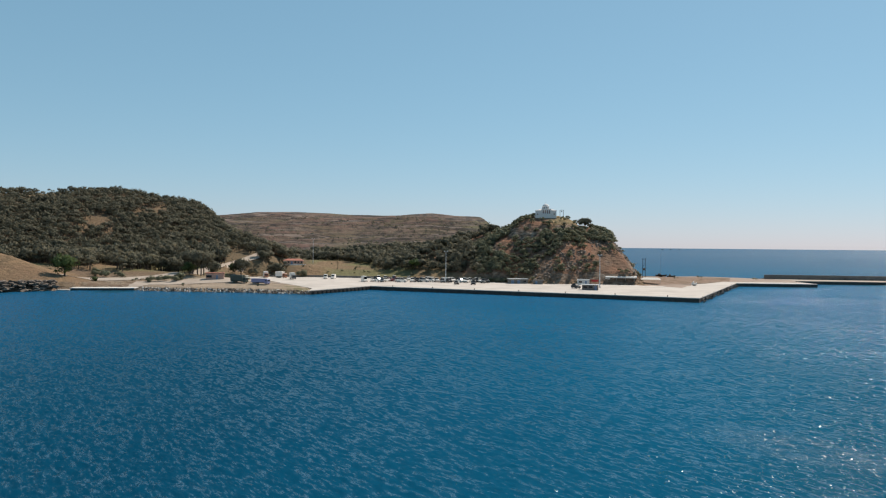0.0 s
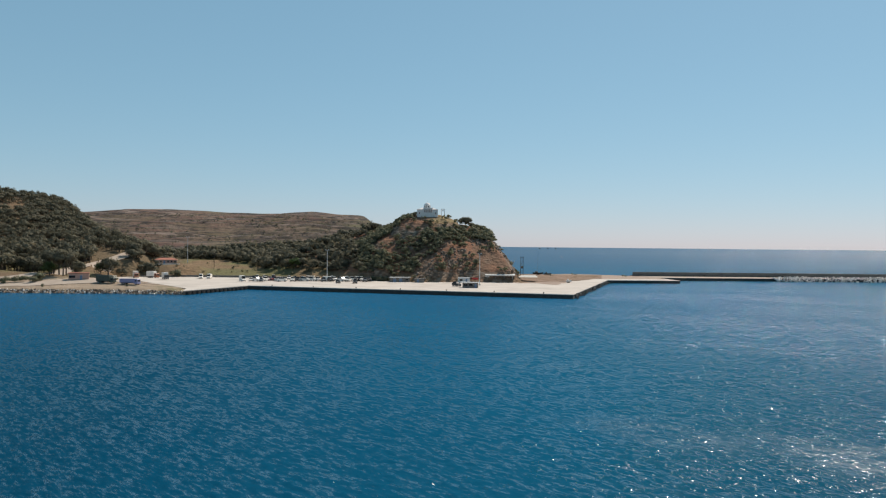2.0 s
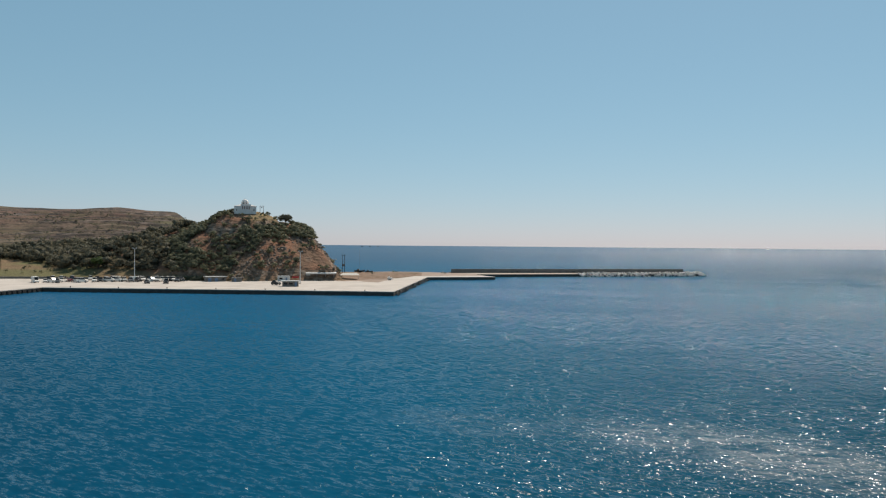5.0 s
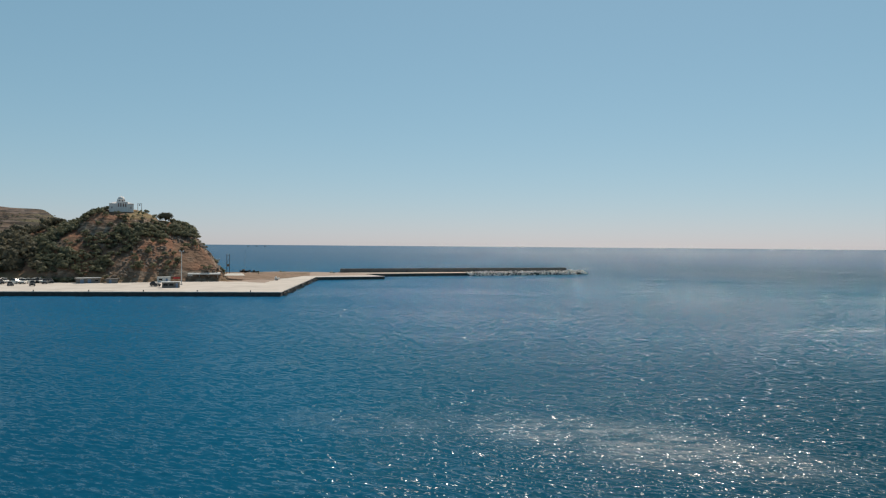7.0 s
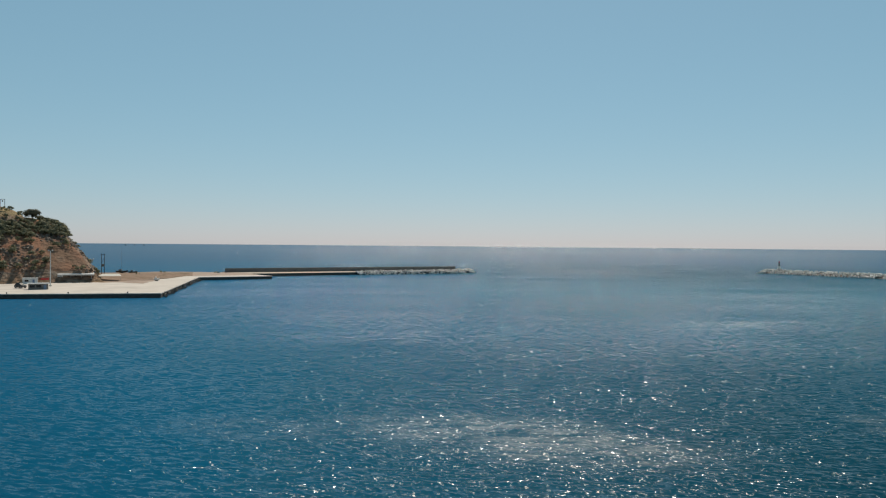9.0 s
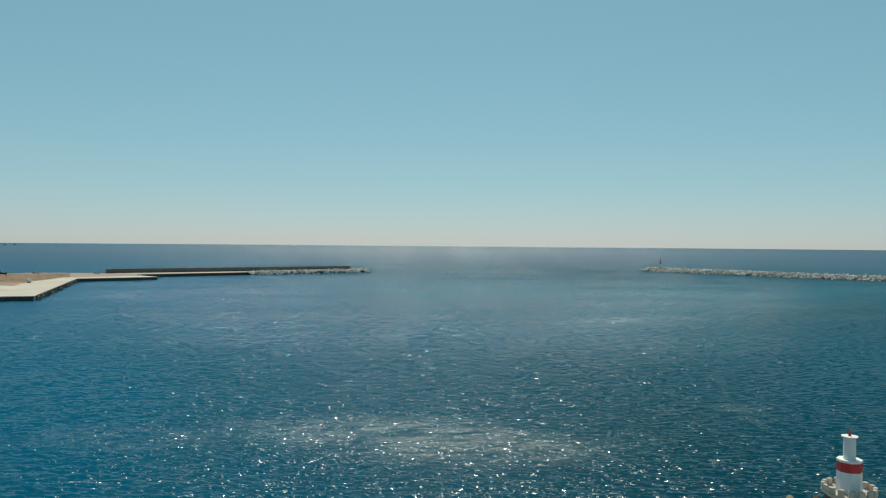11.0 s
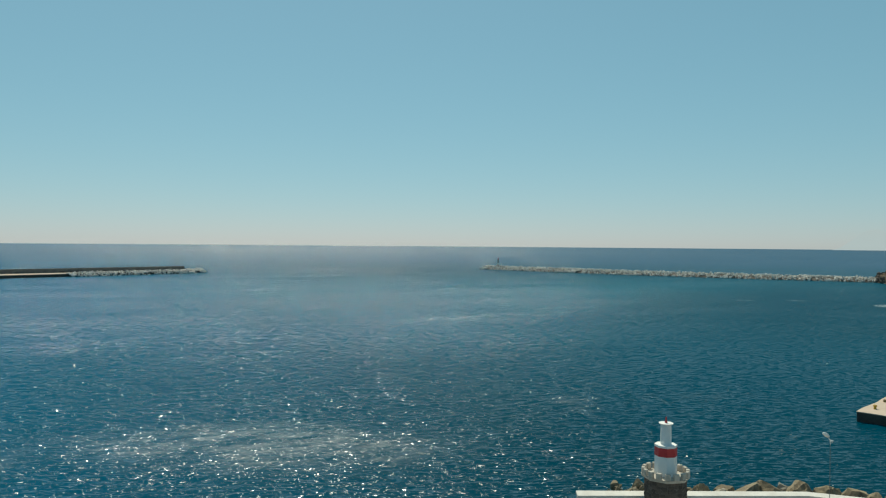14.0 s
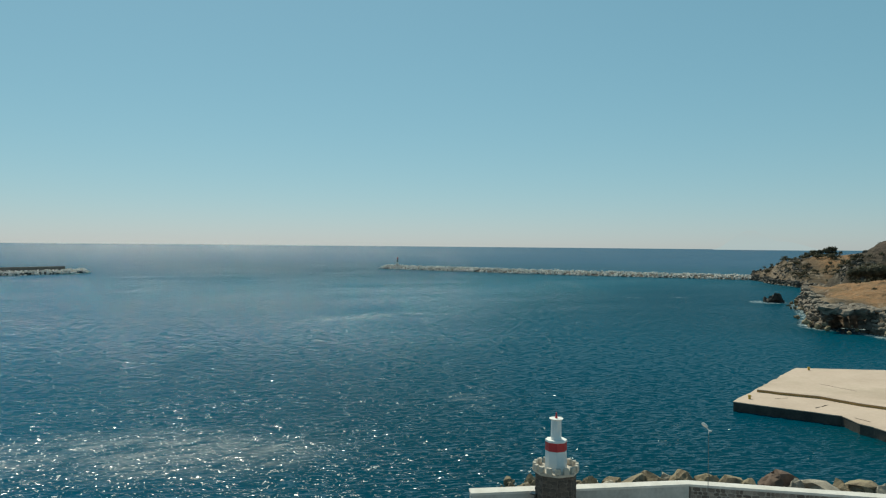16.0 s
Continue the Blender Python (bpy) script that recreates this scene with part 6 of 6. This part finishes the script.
def lorry(color, box_color, length, label, flat=False):
    """A lorry, nose to -y, with a box or a flat bed."""
    t = thing("lorry", pose(0, 0, 0), label, "lorry", "parked lorries")
    q = length / 2
    prof = [(-q, 0.5, 1.3, 1.08), (-q + 0.12, 0.45, 2.35, 1.12), (-q + 0.4, 0.45, 2.6, 1.14), (-q + 1.75, 0.45, 2.6, 1.14), (-q + 1.9, 0.5, 2.5, 1.12)]
    cab = part("cab", loft(bmesh.new(), [[(-w, y, z0), (w, y, z0), (w, y, z0 + (z1 - z0) * 0.6), (w * 0.95, y, z1), (-w * 0.95, y, z1), (-w, y, z0 + (z1 - z0) * 0.6)] for y, z0, z1, w in prof]), CARPAINT[color], t)
    part("windscreen", box(bmesh.new(), 0, -q + 0.02, 1.45, 1.85, 0.1, 0.75), GLASS, cab, "dark windscreen")
    for sx2 in (-1, 1):
        part("side_window", box(bmesh.new(), sx2 * 1.12, -q + 0.95, 1.5, 0.08, 0.8, 0.65), GLASS, cab)
    part("chassis", box(bmesh.new(), 0, 0.6, 0.6, 1.0, length - 1.4, 0.3), RUBBER, t)
    if flat:
        bm = box(bmesh.new(), 0, 1.05, 0.92, 2.3, length - 2.3, 0.2)
        for sx2 in (-1, 1):
            box(bm, sx2 * 1.12, 1.05, 1.12, 0.06, length - 2.3, 1.5)
        box(bm, 0, q - 0.05, 1.12, 2.18, 0.06, 1.5)
        part("bed", bm, CARPAINT[box_color], t)
    else:
        part("cargo_box", box(bmesh.new(), 0, 1.05, 0.92, 2.4, length - 2.3, 2.8, 0, 0.06), CARPAINT[box_color], t)
    wheels(t, 0.98, (-q + 1.0, q - 2.4, q - 1.3), 0.45)
    return t


def park(make, places):
    """The first of its kind is built and set down; the others are copies."""
    ob = make()
    for k, (x, y, turn) in enumerate(places):
        tall = 1.28 if ob.name.startswith("car") else 1.0           # most are tall hatchbacks and off-roaders
        m = pose(x, y, QUAY_Z + 0.005 if inside(np.array([x]), np.array([y]), APRON)[0] > 0 else ground_z(x, y), 0, 0, turn) @ Matrix.Diagonal((0.86 * tall if tall > 1 else 1, 0.86 * tall if tall > 1 else 1, tall, 1))
        if k:
            copy_thing(ob, m)
        else:
            ob.matrix_basis = m


park(lambda: car("white"), [(-38.5, 411, 8), (-33.0, 430, 12), (-16.5, 408.6, -5), (-8.0, 416.4, 5), (5.5, 416, 20), (13.1, 407.5, -20), (-21.9, 406, 80), (20.2, 412, 10), (-35.0, 408, 40), (-31.2, 412, -30), (-6.0, 411.5, 50), (9.8, 409, 35), (15.4, 412.8, 60), (-37, 432, 10), (-28.3, 434, -8), (-19.4, 428, 5), (-9, 424, 0), (4.3, 420.5, 8), (12.4, 417.5, 0), (18.2, 416, 4)])
park(lambda: car("silver", True), [(-36.4, 418, 4), (-11.7, 415.7, -8), (-3.2, 411, 14), (11.4, 413.4, 0), (17.0, 409.4, -14), (-24.4, 409, 25), (-10.2, 410, 75), (0.8, 415.5, 0)])
park(lambda: car("black", True), [(7.2, 389, 10), (15.8, 386, -6), (-14.0, 409.6, 0), (64.3, 362, 30), (8.6, 417, 6), (-31.3, 424, 8), (-27.6, 421, -12), (-15.9, 421, 0), (-11.8, 419, 10), (18.4, 411, 0), (24.0, 409, 14), (-38.2, 424, 0), (3.4, 408, 20)])
park(lambda: car("grey"), [(-32.8, 406.5, 0), (-0.1, 405.3, 10), (21.8, 404, -10)])
park(lambda: car("red"), [(-29.5, 417, 30), (-26.2, 415, -60)])
park(lambda: van("white"), [(-68.7, 439.7, 5), (-64.2, 440.5, -4), (2.2, 412.5, 60)])
park(lambda: van("white", 6.8, 3.0, "camper", "white camper van parked at the quay's edge"), [(-42.8, 410, 20)])
park(lambda: van("cream", 5.0, 2.1), [(-109, 416, 40), (-6.5, 430, 70)])
park(lambda: lorry("green", "green", 8.8, "dark green lorry with a covered load"), [(-98.5, 363, 72)])
park(lambda: lorry("blue", "blue", 9.6, "faded blue lorry with an open bed", True), [(-87, 358.5, 66)])
park(lambda: lorry("orange", "white", 7.6, "orange lorry with a pale cargo box"), [(-96, 446, 60), (-105.5, 447, 20)])
park(lambda: lorry("grey", "white", 6.8, "grey lorry with a white cargo box"), [(-86, 430, 25)])


def boat(x, y, turn, length, label, hull=DARKWOOD, cabin=GREYWALL, z=None):
    """A small wooden boat ashore."""
    t = thing("boat", pose(x, y, ground_z(x, y) if z is None else z, 0, 0, turn), label, "boat")
    q = length / 2
    prof = [(-q, 0.7, 1.75, 0.08), (-q * 0.6, 0.35, 1.45, 0.75), (0, 0.2, 1.3, 1.05), (q * 0.7, 0.3, 1.35, 0.9), (q, 0.5, 1.5, 0.6)]
    part("hull", loft(bmesh.new(), [[(-w * 0.35, y2, z0), (w * 0.35, y2, z0), (w, y2, z1), (-w, y2, z1)] for y2, z0, z1, w in prof]), hull, t)
    part("cabin", box(bmesh.new(), 0, q * 0.3, 1.3, 1.1, length * 0.25, 0.9, 0, 0.06), cabin, t)
    for sx2 in (-0.5, 0.5):
        part("prop", box(bmesh.new(), sx2, 0, -0.1, 0.15, 1.4, 0.5), DARKWOOD, t)


boat(138, 474, 60, 7, "old dark wooden boat laid up on bare earth")
boat(145, 476, 75, 5, "dark wooden boat laid up beside another", z=2.6)
boat(165, 500, 80, 3.4, "small dark dinghy laid up on bare earth")
boat(133, 396.5, 70, 2.8, "small white dinghy on the concrete apron", WHITE, WHITE, QUAY_Z)


# ---------------------------------------------------------------- light on the east breakwater's head
e = thing("breakwater_light", pose(622, 311, 3.4), "small grey and white light tower on the breakwater head", "lighthouse")
part("footing", tube(bmesh.new(), 0, 0, -2.5, 0.8, 2.0, 1.8, 12), CONCRETE, e)
part("column", tube(bmesh.new(), 0, 0, 0.802, 2.8, 1.0, 0.9, 12), WHITE, e)
part("upper_column", tube(bmesh.new(), 0, 0, 2.802, 5.4, 0.7, 0.6, 12), GREYWALL, e, "dark grey upper column")
part("gallery", tube(bmesh.new(), 0, 0, 5.402, 5.6, 1.1, 1.1, 12), GREYWALL, e, "grey gallery")
part("lantern", tube(bmesh.new(), 0, 0, 5.602, 7.2, 0.45, 0.35, 10), REDPAINT, e, "red lantern")
part("aerial", tube(bmesh.new(), 0, 0, 7.202, 9.0, 0.06, 0.04, 6), DARKWOOD, e)


# ---------------------------------------------------------------- ships far out
def far_ship(az, r, length):
    t = thing("ship", pose(r * math.sin(radians(az)), r * math.cos(radians(az)), float(sea_level(np.array(float(r)))) - 0.3, 0, 0, 90 - az), "small dark ship far out at sea", "ship", "ships on the horizon")
    q = length / 2
    part("hull", loft(bmesh.new(), [[(-w * 0.6, y2, 0), (w * 0.6, y2, 0), (w, y2, z1), (-w, y2, z1)] for y2, z1, w in ((-q, 3.0, 0.3), (-q * 0.7, 2.4, 1.6), (q * 0.8, 2.2, 1.7), (q, 2.4, 1.2))]), DARKWOOD, t)
    part("wheelhouse", box(bmesh.new(), 0, q * 0.4, 2.2, 2.2, length * 0.25, 2.6, 0, 0.1), GREYWALL, t)
    part("mast", tube(bmesh.new(), 0, -q * 0.1, 2.2, 7.0, 0.15, 0.1, 6), DARKWOOD, t)


for az, r, length in ((16.3, 3700, 11), (16.9, 3750, 10), (17.5, 3720, 11)):
    far_ship(az, r, length)


# ---------------------------------------------------------------- tracks on the land
def track(name, line, width, material, label, lift=0.12, level=True):
    """A strip of road laid on the ground along a line."""
    pts = []
    for (ax, ay), (bx, by) in zip(line, line[1:]):
        n = max(2, int(math.dist((ax, ay), (bx, by)) / 3))
        pts += [(ax + (bx - ax) * k / n, ay + (by - ay) * k / n) for k in range(n)]
    pts = np.array(pts + [line[-1]], float)
    for _ in range(6):
        pts[1:-1] = (pts[:-2] + 2 * pts[1:-1] + pts[2:]) / 4
    d = np.gradient(pts, axis=0)
    d /= np.linalg.norm(d, axis=1)[:, None]
    nrm = np.stack([d[:, 1], -d[:, 0]], 1)
    rows = []
    for w in np.linspace(-0.5, 0.5, 7):
        q = pts + nrm * width * w
        rows.append(np.stack([q[:, 0], q[:, 1], west_height(q[:, 0], q[:, 1])[0] + lift], 1))
    v = np.stack(rows, 1)
    if level:
        v[:, :, 2] = np.maximum(v[:, :, 2], v[:, :, 2].mean(1, keepdims=True))
    n = len(pts)
    i = (np.arange(n - 1)[:, None] * 7 + np.arange(6)[None]).ravel()
    ob = raw_mesh(name, v.reshape(-1, 3), np.stack([i, i + 1, i + 8, i + 7], 1)[:, ::-1], material, None, True)
    return tagged(ob, label, "road", kind="structure")


track("road_shore", [(-190, 373), (-178, 372.5), (-160, 376), (-146, 386), (-140, 396), (-139, 415), (-137, 434)], 9, ROAD, "dusty pale track behind the shore", 0.2, False)
track("road_parking", [(-150, 362), (-125, 366), (-100, 372), (-80, 378)], 16, ROAD, "dusty gravel parking strip beside the shore", 0.2, False)
track("road_hill", [(-137, 434), (-132.7, 443.5), (-124.5, 460), (-119, 474), (-115.5, 489), (-111.5, 505), (-110, 520), (-112, 545), (-125, 580), (-118, 620)], 9, ROAD, "pale road climbing between the hills")


# ---------------------------------------------------------------- far island, very pale on the horizon
haze = Mat("hazy far island")
haze.done((0, 0, 0), 1.0, spec=0.0)
haze.b.inputs["Emission Color"].default_value = (0.550, 0.615, 0.675, 1)
haze.b.inputs["Emission Strength"].default_value = 1.0
ia = np.radians(np.linspace(85.0, 95.5, 90))
ih = 118 * np.clip(np.exp(-((np.degrees(ia) - 88.9) / 1.5) ** 2) + 0.45 * np.exp(-((np.degrees(ia) - 91.6) / 1.6) ** 2), 0, 1) + 9 * fbm(np.degrees(ia) * 40, ia * 0, 30, 4, 61) * np.exp(-((np.degrees(ia) - 89.8) / 3) ** 2)
iv = np.concatenate([np.stack([r * np.sin(ia), r * np.cos(ia), z], 1) for r, z in ((4650, 0 * ia), (4720, np.clip(ih, 0, None)), (4790, 0 * ia))])
k = np.arange(89)
isl = raw_mesh("backdrop_island", iv, np.concatenate([np.stack([k, k + 1, k + 91, k + 90], 1), np.stack([k + 90, k + 91, k + 181, k + 180], 1)]), haze.m, None, True)
tagged(isl, "distant hazy mountain island on the horizon", "island", kind="structure")


# ---------------------------------------------------------------- rubble stones of the sea wall and the tower
def make_stone(name, dark, middle, light, palest):
    m = Mat(name)
    pick = m.node("ShaderNodeObjectInfo").outputs["Random"]
    c = m.ramp(pick, [(0.0, dark), (0.45, middle), (0.8, light), (1.0, palest)])
    grain = m.noise(9, 4, 0.65)
    c = m.mix(0.45, c, m.ramp(grain, [(0.3, (0.25, 0.25, 0.25)), (0.7, (0.75, 0.75, 0.75))]), "OVERLAY")
    return m.done(c, 0.92, m.bump(grain, 0.02))


STONE = make_stone("rubble stone", (0.085, 0.066, 0.056), (0.15, 0.12, 0.10), (0.21, 0.172, 0.148), (0.30, 0.25, 0.21))
OLDSTONE = make_stone("dark old rubble stone", (0.062, 0.046, 0.038), (0.084, 0.064, 0.052), (0.105, 0.080, 0.065), (0.13, 0.10, 0.08))


def stone_shape(seed, material):
    """One rubble stone, 1 wide, 1 deep (towards +y) and 1 high: an uneven outline whose front is drawn in."""
    q = np.random.default_rng(seed)
    a = np.sort(np.arange(7) * 6.283 / 7 + q.uniform(-0.25, 0.25, 7))
    out = [(max(-0.5, min(0.5, 0.62 * math.cos(v))), max(-0.5, min(0.5, 0.62 * math.sin(v)))) for v in a]
    bm = bmesh.new()
    rings = [[bm.verts.new((x * k, y, z * k)) for x, z in out] for k, y in ((1.0, -0.3), (0.97, 0.55), (0.80, 1.0))]
    for lo, hi in zip(rings, rings[1:]):
        for k in range(7):
            bm.faces.new((lo[k], lo[(k + 1) % 7], hi[(k + 1) % 7], hi[k]))
    bm.faces.new(rings[-1])
    bmesh.ops.recalc_face_normals(bm, faces=bm.faces[:])
    me = bpy.data.meshes.new("stone")
    bm.to_mesh(me)
    bm.free()
    me.materials.append(material)
    return me


SHAPES = [stone_shape(600 + k, STONE) for k in range(8)]
OLD_SHAPES = [stone_shape(640 + k, OLDSTONE) for k in range(8)]


def lay_stones(parent, shapes, ax, ay, bx, by, z0, z1, width, height, fill, seed):
    """Uneven courses of rubble on an upright face that runs from a to b, facing to the right of that way."""
    q = np.random.default_rng(seed)
    run = math.dist((ax, ay), (bx, by))
    u = Vector((bx - ax, by - ay, 0)) / run
    n = Vector((u.y, -u.x, 0))
    z = z0
    while z < z1 - 0.06:
        h = min(height * q.uniform(0.75, 1.3), z1 - z)
        d = -q.uniform(0, width * 0.5)
        while d < run:
            w = width * q.uniform(0.6, 1.5)
            lo, hi = max(d, 0.0), min(d + w, run)
            if hi - lo > 0.1:
                ob = new("stone", shapes[q.integers(len(shapes))])
                ob.parent = parent
                place = Vector((ax, ay, 0)) + u * ((lo + hi) / 2) + Vector((0, 0, z + h / 2))
                deep = 0.026 * q.uniform(0.6, 1.6)
                tip = q.normal() * 0.05
                m = Matrix((u * (hi - lo) * fill, n * deep, Vector((0, 0, h * fill)))).transposed().to_4x4()
                ob.matrix_basis = Matrix.Translation(place) @ Matrix.Rotation(tip, 4, n) @ m
            d += w
        z += h


lay_stones(bpy.data.objects["wall_stone"], SHAPES, 63.6, 4.9, 66.43, -9.1, 1.95, 4.0, 0.46, 0.25, 0.90, 1)
base = bpy.data.objects["stone_base"]
for k in range(8):                                     # the faces of the tower's foot that look on the harbour
    a, b = 2 * math.pi * k / 8, 2 * math.pi * (k + 1) / 8
    mid = (a + b) / 2 - math.radians(70)
    if math.cos(mid) < 0.3:
        lay_stones(base, OLD_SHAPES, 1.47 * math.cos(a), 1.47 * math.sin(a), 1.47 * math.cos(b), 1.47 * math.sin(b), 1.2, 3.7, 0.42, 0.27, 0.97, 20 + k)
